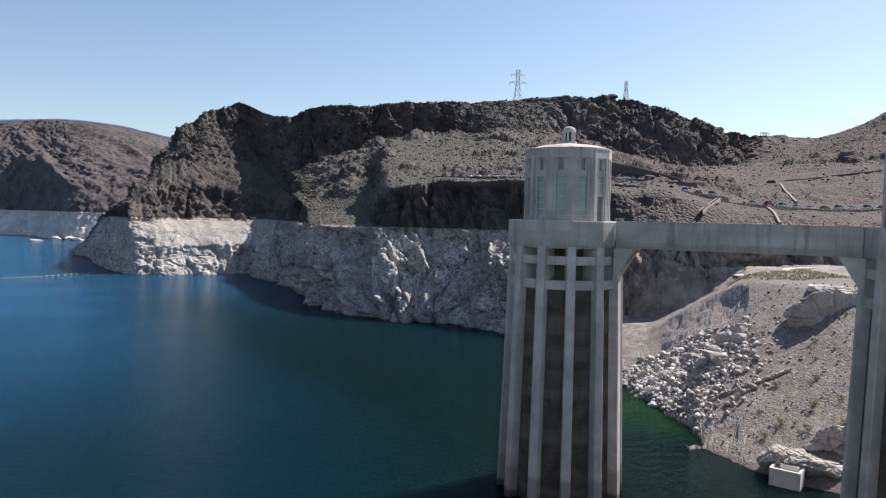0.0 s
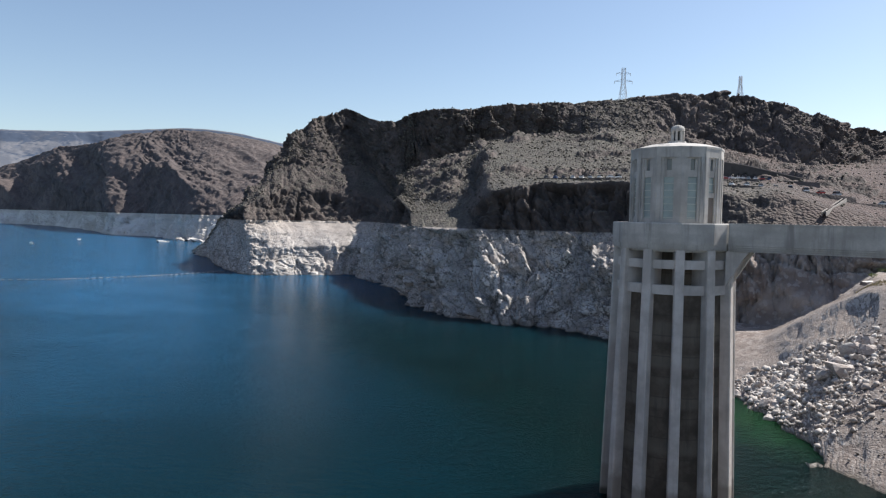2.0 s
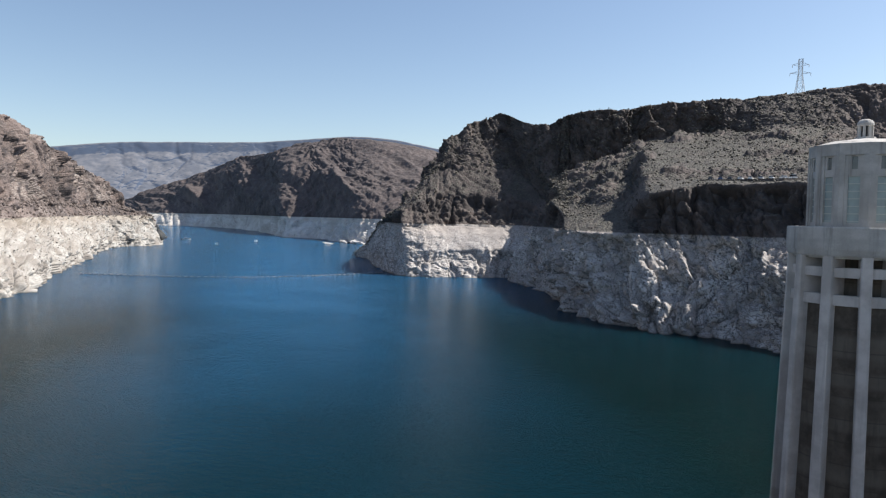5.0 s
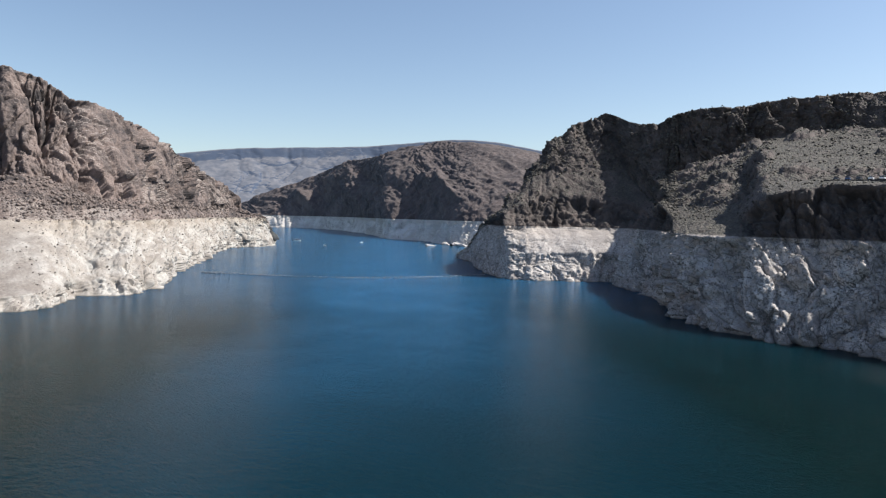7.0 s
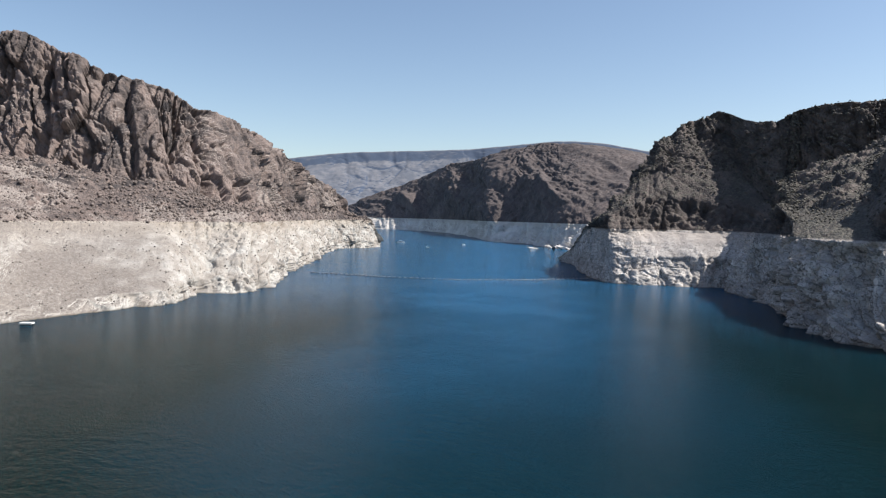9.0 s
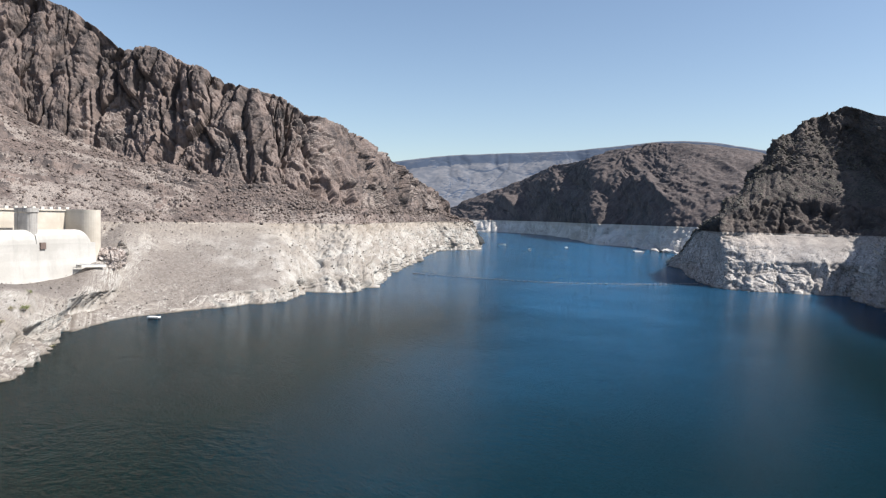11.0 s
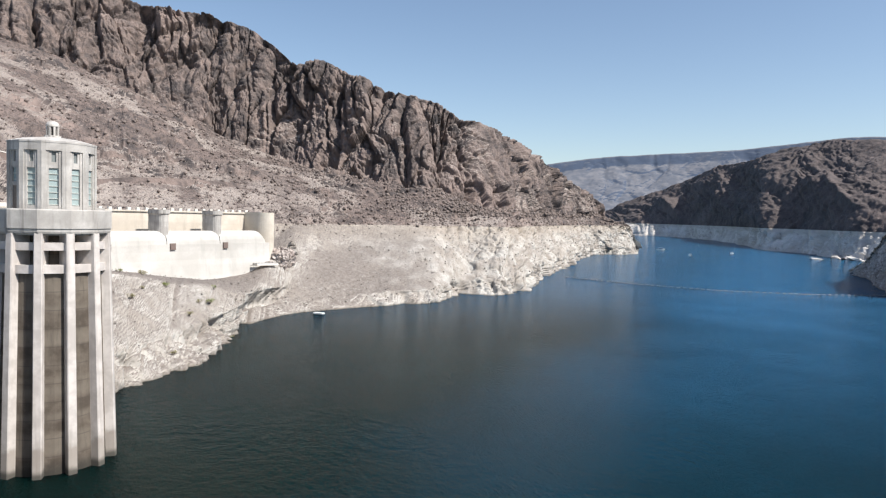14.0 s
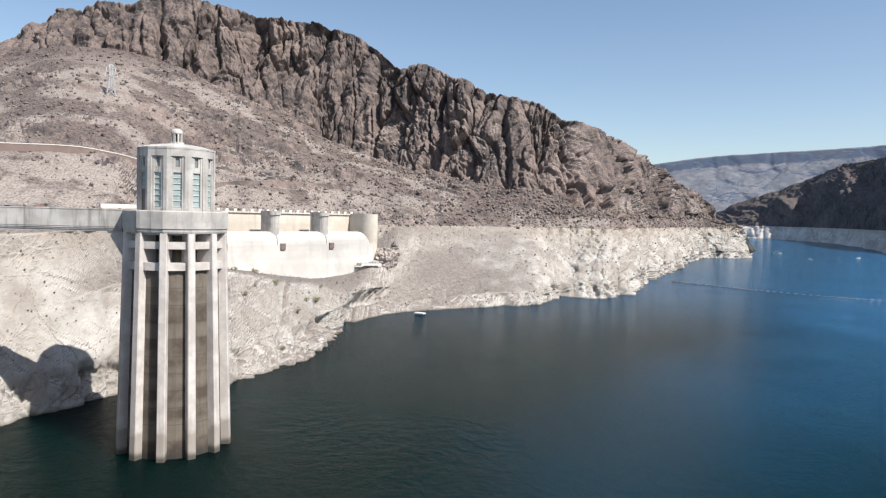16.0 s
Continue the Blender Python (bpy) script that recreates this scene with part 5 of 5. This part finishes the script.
tagged(boom, "line of floats strung across the lake from bank to bank", "float line")

HULL = plain_material("white boat hull", (0.82, 0.82, 0.8), 0.3, 0, 0.1)


def boat(x, y, heading, size, label):
    root = new("motor_boat")
    root.matrix_basis = pose(x, y, 0.05, 0, 0, heading) @ Matrix.Scale(size, 4)
    bm = bmesh.new()
    st = [(-3.2, 1.1, 0.85), (-1.5, 1.2, 0.9), (0.8, 1.15, 1.0), (2.4, 0.75, 1.15), (3.6, 0.06, 1.35)]
    rows = [[bm.verts.new(c) for c in ((x0, -w, z0), (x0, -w * 0.75, -0.15), (x0, 0, -0.35), (x0, w * 0.75, -0.15), (x0, w, z0))] for x0, w, z0 in st]
    for a, b in zip(rows, rows[1:]):
        for i in range(4):
            bm.faces.new((a[i], a[i + 1], b[i + 1], b[i]))
    bm.faces.new(rows[0][::-1])
    for a, b in zip(rows, rows[1:]):
        bm.faces.new((a[0], b[0], b[4], a[4]))
    bmesh.ops.recalc_face_normals(bm, faces=bm.faces[:])
    part("hull", bm, HULL, root)
    bm = bmesh.new()
    box(bm, -1.0, 1.2, -0.8, 0.8, 0.9, 1.5)
    for v in bm.verts:
        if v.co.z > 1.2:
            v.co.x *= 0.7
            v.co.y *= 0.8
    part("windscreen", bm, GLASS, root)
    bm = bmesh.new()
    box(bm, -1.6, 0.9, -0.9, 0.9, 2.0, 2.12)
    for px, py in ((-1.5, -0.8), (-1.5, 0.8), (0.8, -0.8), (0.8, 0.8)):
        bar(bm, (px, py, 0.85), (px, py, 2.0), 0.07)
    part("canopy", bm, HULL, root)
    bm = bmesh.new()
    box(bm, -3.8, -3.2, -0.25, 0.25, 0.1, 1.35)
    part("outboard_motor", bm, TYRE, root)
    return tagged(root, label, "boat", "boats on the lake")


boat(-771, 866, 30, 1.9, "white motor boat out on the open lake")
boat(-637, 775, 160, 1.1, "small grey-white boat near the bend of the lake")
boat(-668, 905, 75, 1.0, "small white boat close to the northern shore")

swim = new("floating_platform")
swim.matrix_basis = pose(-287, 108, 0, 0, 0, 40)
bm = bmesh.new()
box(bm, -2.4, 2.4, -1.2, 1.2, 0.35, 0.95)
bmesh.ops.bevel(bm, geom=bm.edges[:], offset=0.12, segments=2, affect="EDGES")
part("deck", bm, HULL, swim, "white deck")
for y in (-0.8, 0.8):
    bm = bmesh.new()
    rings(bm, [(0.3, -2.2), (0.42, -2.0), (0.42, 2.0), (0.3, 2.2)], 10)
    o = part("pontoon", bm, DARK, swim, "dark pontoon")
    o.matrix_basis = pose(0, y, 0.05, 0, 90, 0)
tagged(swim, "small white floating platform moored off the western bank", "float")


# ---- stones ----
def stone_mesh(seed, squash=0.75, detail=2):
    """A broken boulder: a ball cut by several planes and roughened."""
    r = random.Random(seed)
    bm = bmesh.new()
    bmesh.ops.create_icosphere(bm, subdivisions=detail, radius=1.0)
    planes = [(Vector((r.gauss(0, 1), r.gauss(0, 1), r.gauss(0, 0.8))).normalized(), r.uniform(0.38, 0.78)) for _ in range(8)]
    for v in bm.verts:
        for nrm, d in planes:
            over = v.co.dot(nrm) - d
            if over > 0:
                v.co -= nrm * over
        v.co += v.co.normalized() * 0.07 * noise.noise(v.co * 3.1 + Vector((seed, 0, 0)))
        v.co.z *= squash
    return bm


STONES = []
for k in range(7):
    bm = stone_mesh(31 + k)
    me = bpy.data.meshes.new("boulder")
    bm.to_mesh(me)
    bm.free()
    me.materials.append(BOULDER)
    STONES.append(me)


def boulder(x, y, size, label, turn, k, sink=0.35, stretch=(1, 1, 1), material=None, z=None):
    me = STONES[k % 7]
    if material:
        me = me.copy()
        me.materials[0] = material
    ob = new("boulder", me)
    g = ground(x, y) if z is None else z
    ob.matrix_basis = pose(x, y, g + size * stretch[2] * (0.75 - 2 * sink * 0.75) * 0.5, turn * 0.2, turn * 0.13, turn) @ Matrix.Diagonal((size * stretch[0], size * stretch[1], size * stretch[2], 1))
    return tagged(ob, label, "boulder", "boulders on the shore")


rb = random.Random(8)


def outcrop(x, y, size, stretch, seed, label, sink=0.5, material=None):
    """A large rock face, split by joints."""
    bm = stone_mesh(seed, 1.0, 6)
    me = bpy.data.meshes.new("rock_outcrop")
    bm.to_mesh(me)
    bm.free()
    co = np.empty(len(me.vertices) * 3, np.float32)
    me.vertices.foreach_get("co", co)
    p = co.reshape(-1, 3) * size * np.array(stretch)
    n = p / (np.linalg.norm(p, axis=1)[:, None] + 1e-6)
    q = p + 90.0 * seed
    d = 0.35 * fractal(q * 0.25, seed, 4) * size * 0.4 + cleft(q * 0.26, seed + 5, 3) * 0.14 * size + fractal(q * 1.1, seed + 9, 3, 0.6, True) * 0.12
    me.vertices.foreach_set("co", (p + n * d[:, None]).astype(np.float32).ravel())
    me.materials.append(material or ROCK_EAST)
    ob = new("rock_outcrop", me)
    ob.location = (x, y, ground(x, y) + size * stretch[2] * (0.5 - sink))
    return tagged(ob, label, "rock", "rock outcrops")


outcrop(93, 162, 8.0, (1.35, 0.9, 1.1), 3, "broad pale rock face below the terrace", 0.95, BOULDER)
outcrop(97, 169, 6.0, (1.3, 1.1, 0.9), 5, "rounded pale rock at the terrace edge", 0.85, BOULDER)
outcrop(64.5, 119, 5.4, (1.5, 1.0, 0.8), 8, "white rock ledge behind the concrete chamber", 0.5, BOULDER)
outcrop(71, 122, 5.4, (1.5, 1.1, 0.7), 11, "cracked white rock ledge by the water", 0.5, BOULDER)
boulder(66, 164, 3.6, "large pink-grey boulder on the rubble slope", 40, 0, stretch=(1.2, 1, 1))
boulder(71, 170, 2.9, "large cracked grey boulder on the rubble slope", 100, 2)
outcrop(-61, 331, 7.0, (1.1, 0.9, 1.1), 14, "pale pointed rock at the foot of the cliff", 0.35)
outcrop(-52, 317, 4.5, (1.3, 1.0, 0.9), 17, "pale rock fallen at the water's edge", 0.35)
outcrop(-323, 104, 7.0, (1.1, 1.4, 1.0), 21, "pale fractured rock against the spillway end wall", 0.3, BOULDER)
outcrop(-337, 112, 4.5, (1.3, 1.3, 0.8), 23, "pale broken rock beside the spillway", 0.4, ROCK_WEST)
boulder(-541, 912, 12.0, "low white rock islet in the lake", 30, 4, 0.3, (1.3, 0.7, 0.22), ROCK_NORTH, -0.8)
boulder(-502, 940, 16.0, "long white rock islet off the cape", 110, 5, 0.3, (1.0, 1.6, 0.3), ROCK_NORTH, -0.8)
for i in range(230):
    f = rb.random() ** 0.8
    a, b = (47 + 5 * rb.random(), 187 - 29 * f), (75, 189 - 24 * f)
    k = rb.random()
    x, y = a[0] + (b[0] - a[0]) * k, a[1] + (b[1] - a[1]) * k
    boulder(x, y, rb.choice((0.4, 0.5, 0.6, 0.7, 0.9, 1.1, 1.5, 2.1)) * rb.uniform(0.8, 1.2), "angular grey-white boulder on the rubble slope", rb.uniform(0, 360), rb.randrange(7))


def scatter(name, land_name, strips, count, lo, hi, material, label, category, seed, keep=None, near=300.0):
    """Loose stones strewn over some strips of a sheet of land, as one mesh."""
    pts, row, starts = SURFACE[land_name]
    r = np.random.default_rng(seed)
    idx = np.flatnonzero(np.isin(np.searchsorted(starts, row, "right") - 1, strips) & (pts[:, 2] > 0.5))
    if keep is not None:
        idx = idx[keep(pts[idx])]
    idx = r.choice(idx, count)
    c = pts[idx] + r.normal(0, 0.3, (count, 3))
    size = (lo * (hi / lo) ** (r.random(count) ** 2.2)) * np.clip(np.linalg.norm(c[:, :2], axis=1) / near, 0.6, 1.8)
    base = np.array([(1, 0.2, 0), (0.1, 1, 0.1), (-1, -0.1, 0.1), (0, -1, -0.1), (0.4, 0.3, 0.85), (-0.4, -0.3, 0.8), (0, 0, -0.7)])
    tris = np.array([(0, 1, 4), (1, 2, 5), (1, 5, 4), (2, 3, 5), (3, 0, 4), (3, 4, 5), (1, 0, 6), (2, 1, 6), (3, 2, 6), (0, 3, 6)])
    ang = r.random(count) * 6.283
    v = base[None] * r.uniform(0.6, 1.25, (count, 7, 1)) * size[:, None, None]
    ca, sa = np.cos(ang)[:, None], np.sin(ang)[:, None]
    v = np.stack([v[..., 0] * ca - v[..., 1] * sa, v[..., 0] * sa + v[..., 1] * ca, v[..., 2]], -1) + c[:, None] + np.array([0, 0, 0.2])[None, None] * size[:, None, None]
    me = bpy.data.meshes.new(name)
    f = (tris[None] + 7 * np.arange(count)[:, None, None]).reshape(-1, 3)
    me.vertices.add(count * 7)
    me.vertices.foreach_set("co", v.astype(np.float32).ravel())
    me.loops.add(f.size)
    me.loops.foreach_set("vertex_index", f.astype(np.int32).ravel())
    me.polygons.add(len(f))
    me.polygons.foreach_set("loop_start", np.arange(0, f.size, 3, dtype=np.int32))
    me.update(calc_edges=True)
    me.materials.append(material)
    return tagged(new(name, me), label, category, kind="stuff")


scatter("scree", "ground_east", [5, 6, 7], 20000, 0.2, 0.8, SCREE_EAST, "dark loose stones strewn over the ridge", "stones", 2,
        lambda q: (q[:, 0] < 95) | (np.sin(q[:, 0] * 91.7 + q[:, 1] * 57.3) > 0.75))
scatter("rubble", "ground_east", [1, 2], 4200, 0.08, 0.45, RUBBLE, "grey broken stone on the drowned slope", "rubble", 3, lambda q: (q[:, 0] > 44) & (q[:, 1] < 185), 160.0)
scatter("scree", "ground_west", [5, 6], 15000, 0.2, 1.1, SCREE_WEST, "brown loose stones strewn below the cliff", "stones", 4)
scatter("rubble", "ground_west", [1, 2, 3, 4], 9000, 0.1, 0.5, RUBBLE, "pale broken stone along the lake margin", "rubble", 5)

scatter("rubble", "ground_east", [1, 2], 3600, 0.2, 1.0, WHITE_RUBBLE, "white broken stone heaped below the landing", "rubble", 6,
        lambda q: np.mod(np.sin(q[:, 0] * 12.9898 + q[:, 1] * 78.233) * 43758.5453, 1.0) < 1.2 * np.exp(-((q[:, 0] - 59) / 13) ** 2 - ((q[:, 1] - 168) / 19) ** 2) - 0.08, 160.0)

ribbon("pavement", [(98, 230), (108, 231), (120, 236), (130, 236.5), (140, 238), (152, 236)], 3.0, PALE, "pale worn path across the landing terrace", "path", east, 0.2, 1.2, 4.0)

# ---- low desert scrub ----
LEAF = plain_material("dusty green leaf", (0.23, 0.26, 0.09), 0.8, 0, 0.5, 3.0)
DRY = plain_material("dry olive leaf", (0.3, 0.27, 0.15), 0.85, 0, 0.5, 3.0)
TWIG = plain_material("grey twig", (0.16, 0.13, 0.1), 0.9)


def shrub(seed, leaf):
    r = random.Random(seed)
    root = new("shrub")
    bm = bmesh.new()
    tips = []
    for i in range(9):
        a, s = r.uniform(0, 6.28), r.uniform(0.25, 0.8)
        tip = Vector((math.cos(a) * s, math.sin(a) * s, r.uniform(0.5, 0.95)))
        tips.append(tip)
        bar(bm, (0, 0, -0.15), tip, 0.035)
    part("stem", bm, TWIG, root)
    bm = bmesh.new()
    for i in range(420):
        c = r.choice(tips) + Vector((r.gauss(0, 0.17), r.gauss(0, 0.17), r.gauss(-0.05, 0.15)))
        u, w = Vector((r.gauss(0, 1), r.gauss(0, 1), r.gauss(0, 1))).normalized() * 0.075, Vector((r.gauss(0, 1), r.gauss(0, 1), r.gauss(0, 1))).normalized() * 0.05
        bm.faces.new([bm.verts.new(c + k) for k in (-u, w, u, -w)])
    part("foliage", bm, leaf, root)
    return root


green, olive = shrub(3, LEAF), shrub(4, DRY)
spots = [(64, 136, 0), (69, 127, 0), (66, 131, 1), (73, 133, 0), (77, 140, 1), (80, 146, 0), (70, 142, 1), (83, 152, 0), (62, 129, 1), (75, 126, 1), (86, 160, 0), (78, 132, 0),
         (-226, 42, 1), (-232, 36, 0), (-236, 47, 1), (-243, 52, 0), (-240, 30, 1), (-228, 22, 0), (-247, 60, 1), (-252, 55, 0), (-222, 28, 1), (-255, 66, 0), (-215, 24, 1), (-262, 70, 0), (-205, 34, 1), (-219, 50, 1)]
for i, (x, y, kind) in enumerate(spots):
    src = (green, olive)[kind]
    m = pose(x, y, ground(x, y), 0, 0, i * 67) @ Matrix.Scale(rb.uniform(0.7, 1.3) * (1.0 if x > 0 else 1.4), 4)
    label = "green desert shrub on the drowned slope" if kind == 0 else "dry olive shrub among the stones"
    if src.get("label"):
        src = copy_thing(src, m)
        src.scale = m.to_scale()
    else:
        src.matrix_basis = m
    tagged(src, label, "shrub", "desert shrubs")

def tufts(name, place, count, label, seed):
    """Dry bunch grass on a stretch of the terrace, as one mesh of narrow blades."""
    r = random.Random(seed)
    bm = bmesh.new()
    for i in range(count):
        x, y = place(r)
        z = ground(x, y, east)
        for k in range(5):
            a, lean, h = r.uniform(0, 6.28), r.uniform(0.1, 0.4), r.uniform(0.3, 0.75)
            c, d = Vector((x, y, z - 0.05)), Vector((math.cos(a), math.sin(a), 0))
            side = d.cross(Vector((0, 0, 1))) * 0.07
            bm.faces.new([bm.verts.new(v) for v in (c - side, c + side, c + d * lean + Vector((0, 0, h)))])
    return tagged(part(name, bm, STRAW), label, "grass", kind="stuff")


STRAW = plain_material("dry straw", (0.36, 0.3, 0.17), 0.9, 0, 0.4, 3.0)
tufts("dry_grass", lambda r: (lambda f, k: (92 + 30 * f, 197 + 26 * k + 6 * f))(r.random(), r.random()), 1500, "straw-coloured dry grass on the flat terrace", 7)
for x, y, size in ((111, 246, 2.6), (114, 247, 2.0), (126, 248, 2.4), (137, 247, 1.8), (105, 240, 1.6), (147, 244, 1.7)):
    bush = copy_thing(green, pose(x, y, ground(x, y, east), 0, 0, x * 31 % 360))
    bush.scale = (size, size, size * 0.9)
    tagged(bush, "dark green bush at the foot of the cut bank", "shrub", "desert shrubs")

# ---- small structures on the banks ----
def pump_box():
    root = new("concrete_chamber")
    root.matrix_basis = pose(59.2, 115.0, 0.5, 0, 0, -38) @ Matrix.Scale(0.8, 4)
    bm = bmesh.new()
    box(bm, -3.0, 3.0, -2.3, -1.8, -4, 3.1)
    box(bm, -3.0, 3.0, 1.8, 2.3, -4, 3.1)
    box(bm, -3.0, -2.5, -1.8, 1.8, -4, 3.1)
    box(bm, 2.5, 3.0, -1.8, 1.8, -4, 3.1)
    box(bm, -2.5, 2.5, -1.8, 1.8, -4, 2.3)
    part("chamber", bm, PALE, root)
    bm = bmesh.new()
    box(bm, -1.4, 2.2, 0.4, 1.0, 2.3, 3.5)
    part("curb", bm, PALE, root)
    return tagged(root, "square pale concrete chamber at the water's edge", "concrete chamber")


pump_box()
slab = new("concrete_slab")
slab.matrix_basis = pose(97, 172, ground(97, 172, east), 0, 0, -30)
bm = bmesh.new()
box(bm, -4.6, 4.6, -2.2, 2.2, -1.0, 0.45)
bmesh.ops.bevel(bm, geom=bm.edges[:], offset=0.06, segments=1, affect="EDGES")
part("slab", bm, PALE, slab)
tagged(slab, "pale concrete slab on the flat terrace", "concrete slab")

stair = new("hillside_stair")
a, b = Vector((116, 292, 0)), Vector((97.5, 262, 0))
side = (b - a).cross(Vector((0, 0, 1))).normalized()
flight = [a.lerp(b, i / 36) for i in range(37)]
climb_z = np.array([ground(c.x, c.y, east) for c in flight])
climb_z = np.convolve(np.r_[[climb_z[0]] * 9, climb_z, [climb_z[-1]] * 9], np.ones(19) / 19, "valid")
level = np.linspace(climb_z[0], climb_z[-1], 37)
climb_z = level + max(0.0, float(np.max(climb_z - level))) * 0.9 + 0.35
for c, zz in zip(flight, climb_z):
    c.z = zz
for k in (-1, 1):
    bm = bmesh.new()
    for p0, p1 in zip(flight, flight[1:]):
        bar(bm, p0 + side * k * 0.7 - Vector((0, 0, 0.6)), p1 + side * k * 0.7 - Vector((0, 0, 0.6)), 0.22, 1.6)
    part("stringer", bm, DRAIN, stair, "dusty concrete side wall")
for c in flight[:-1]:
    bm = bmesh.new()
    bar(bm, c - side * 0.6 - Vector((0, 0, 0.3)), c + side * 0.6 - Vector((0, 0, 0.3)), 0.8, 0.3)
    part("tread", bm, ASPHALT, stair)
tagged(stair, "pale concrete stair running down the red slope", "stair")

dock = new("stranded_dock")
dock.matrix_basis = pose(-311, 91, ground(-311, 91, west) + 1.6, 0, 2, 114)
for k in range(16):
    bm = bmesh.new()
    box(bm, -6.0 + k * 0.75, -5.4 + k * 0.75, -1.6, 1.6, 0, 0.16)
    part("plank", bm, STEEL, dock)
for y in (-1.5, 1.5):
    bm = bmesh.new()
    box(bm, -6.1, 6.1, y - 0.12, y + 0.12, -0.9, -0.004)
    part("beam", bm, PALE, dock)
    bm = bmesh.new()
    for k in range(7):
        bar(bm, (-5.9 + k * 1.96, y, 0.1), (-5.9 + k * 1.96, y, 1.15), 0.09)
    bar(bm, (-6, y, 1.15), (6, y, 1.15), 0.1)
    part("railing", bm, PALE, dock)
tagged(dock, "grey metal landing stage stranded on the bank below the spillway", "landing stage")

shelter = new("lookout_shelter")
shelter.matrix_basis = pose(276, 600, ground(276, 600, east), 0, 0, 20) @ Matrix.Scale(0.65, 4)
for x in (-5, 0, 5):
    for y in (-2, 2):
        bm = bmesh.new()
        bar(bm, (x, y, -0.5), (x, y, 3.2), 0.4)
        part("post", bm, PALE, shelter)
bm = bmesh.new()
box(bm, -6.2, 6.2, -2.8, 2.8, 3.2, 3.6)
part("roof", bm, PALE, shelter)
tagged(shelter, "small open lookout shelter on the saddle of the ridge", "shelter")

summit = boulder(141, 592, 4.0, "dark flat-topped outcrop on the summit of the ridge", 15, 3, 0.2, (1.5, 1.0, 0.9), ROCK_EAST)


# ---- drains, rail and stone wall on the eastern bank ----
def flume(x0, y0, x1, y1, label):
    """A narrow concrete drain laid straight down the slope."""
    root = new("drain_channel")
    n = 24
    pts = [Vector((x0 + (x1 - x0) * i / n, y0 + (y1 - y0) * i / n, 0)) for i in range(n + 1)]
    h = np.array([ground(c.x, c.y, east) for c in pts])
    h = np.convolve(np.r_[[h[0]] * 4, h, [h[-1]] * 4], np.ones(9) / 9, "valid") + 0.9
    root.location = (x0, y0, h[0])
    base = Vector(root.location)
    for c, z in zip(pts, h):
        c.z = z
    across = (pts[-1] - pts[0]).cross(Vector((0, 0, 1))).normalized()
    for name, off, w, t in (("kerb", -0.3, 0.16, 2.2), ("kerb", 0.3, 0.16, 2.2), ("bed", 0.0, 0.44, 1.8)):
        bm = bmesh.new()
        for a, b in zip(pts, pts[1:]):
            bar(bm, a - base + across * off - Vector((0, 0, t / 2)), b - base + across * off - Vector((0, 0, t / 2)), w, t)
        part(name, bm, DRAIN, root)
    return tagged(root, label, "drain", "hillside drains")


flume(199, 410, 166, 325, "thin pale concrete drain down the red slope")
flume(139, 297, 128, 262, "short pale concrete drain below the lower road")

rail = new("guard_rail")
line = [(132, 270), (138, 267), (145, 263), (152, 259), (159, 255), (166, 251), (173, 247)]
heights = [ground(x, y, east) for x, y in line]
heights = np.maximum(heights, np.linspace(heights[0], heights[-1], len(line)))
rail.location = (*line[0], heights[0])
spots_on_rail = [Vector((x, y, z)) - Vector(rail.location) for (x, y), z in zip(line, heights)]
for a, b in zip(spots_on_rail, spots_on_rail[1:]):
    bm = bmesh.new()
    bar(bm, a + Vector((0, 0, 0.95)), b + Vector((0, 0, 0.95)), 0.32, 0.08)
    part("beam", bm, STEEL, rail)
    for f in (0.0, 0.5):
        bm = bmesh.new()
        bar(bm, a.lerp(b, f) - Vector((0, 0, 2.0)), a.lerp(b, f) + Vector((0, 0, 1.1)), 0.16)
        part("post", bm, DARK, rail)
tagged(rail, "grey steel guard rail along the edge of the landing road", "guard rail")

wall_line = [(60.0, 147.8), (64.0, 146.4), (68.0, 145.4), (71.5, 145.4), (75.0, 145.8)]
low_wall = new("dry_stone_wall")
low_wall.location = (*wall_line[0], ground(*wall_line[0], east))
rw = random.Random(12)
for (ax, ay), (bx, by) in zip(wall_line, wall_line[1:]):
    for i in range(9):
        for course in range(2):
            f = (i + 0.5 * course) / 9
            x, y = ax + (bx - ax) * f, ay + (by - ay) * f
            o = new("stone", STONES[rw.randrange(7)])
            o.parent = low_wall
            s = rw.uniform(0.26, 0.4)
            o.matrix_basis = Matrix.Translation(Vector((x + rw.gauss(0, 0.08), y + rw.gauss(0, 0.08), ground(x, y, east) + 0.12 + course * 0.36)) - Vector(low_wall.location)) @ Matrix.Rotation(rw.uniform(0, 6.28), 4, "Z") @ Matrix.Diagonal((s * 1.25, s, s, 1))
tagged(low_wall, "low dry-stone wall of pale rocks across the bank", "stone wall")


# ---- the dam under the eye closes the lake behind ----
# unseen; added so that its sunlit face bounces warm light onto the towers
bm = bmesh.new()
rows = []
for i in range(41):
    x = -170 + i * 8.5
    y = -5 - 0.25 * abs(x) - 0.001 * x * x
    rows.append([bm.verts.new(c) for c in ((x, y + 4, -8), (x, y, 20), (x, y, 42.4), (x, y - 14, 42.4), (x, y - 14, -8))])
for a, b in zip(rows, rows[1:]):
    for k in range(5):
        bm.faces.new((a[k], a[(k + 1) % 5], b[(k + 1) % 5], b[k]))
bm.faces.new(rows[0])
bm.faces.new(rows[-1][::-1])
bmesh.ops.recalc_face_normals(bm, faces=bm.faces[:])
tagged(part("wall_south", bm, CONCRETE), "unseen curved pale concrete dam wall that closes the lake and bounces light", "dam wall", kind="structure")
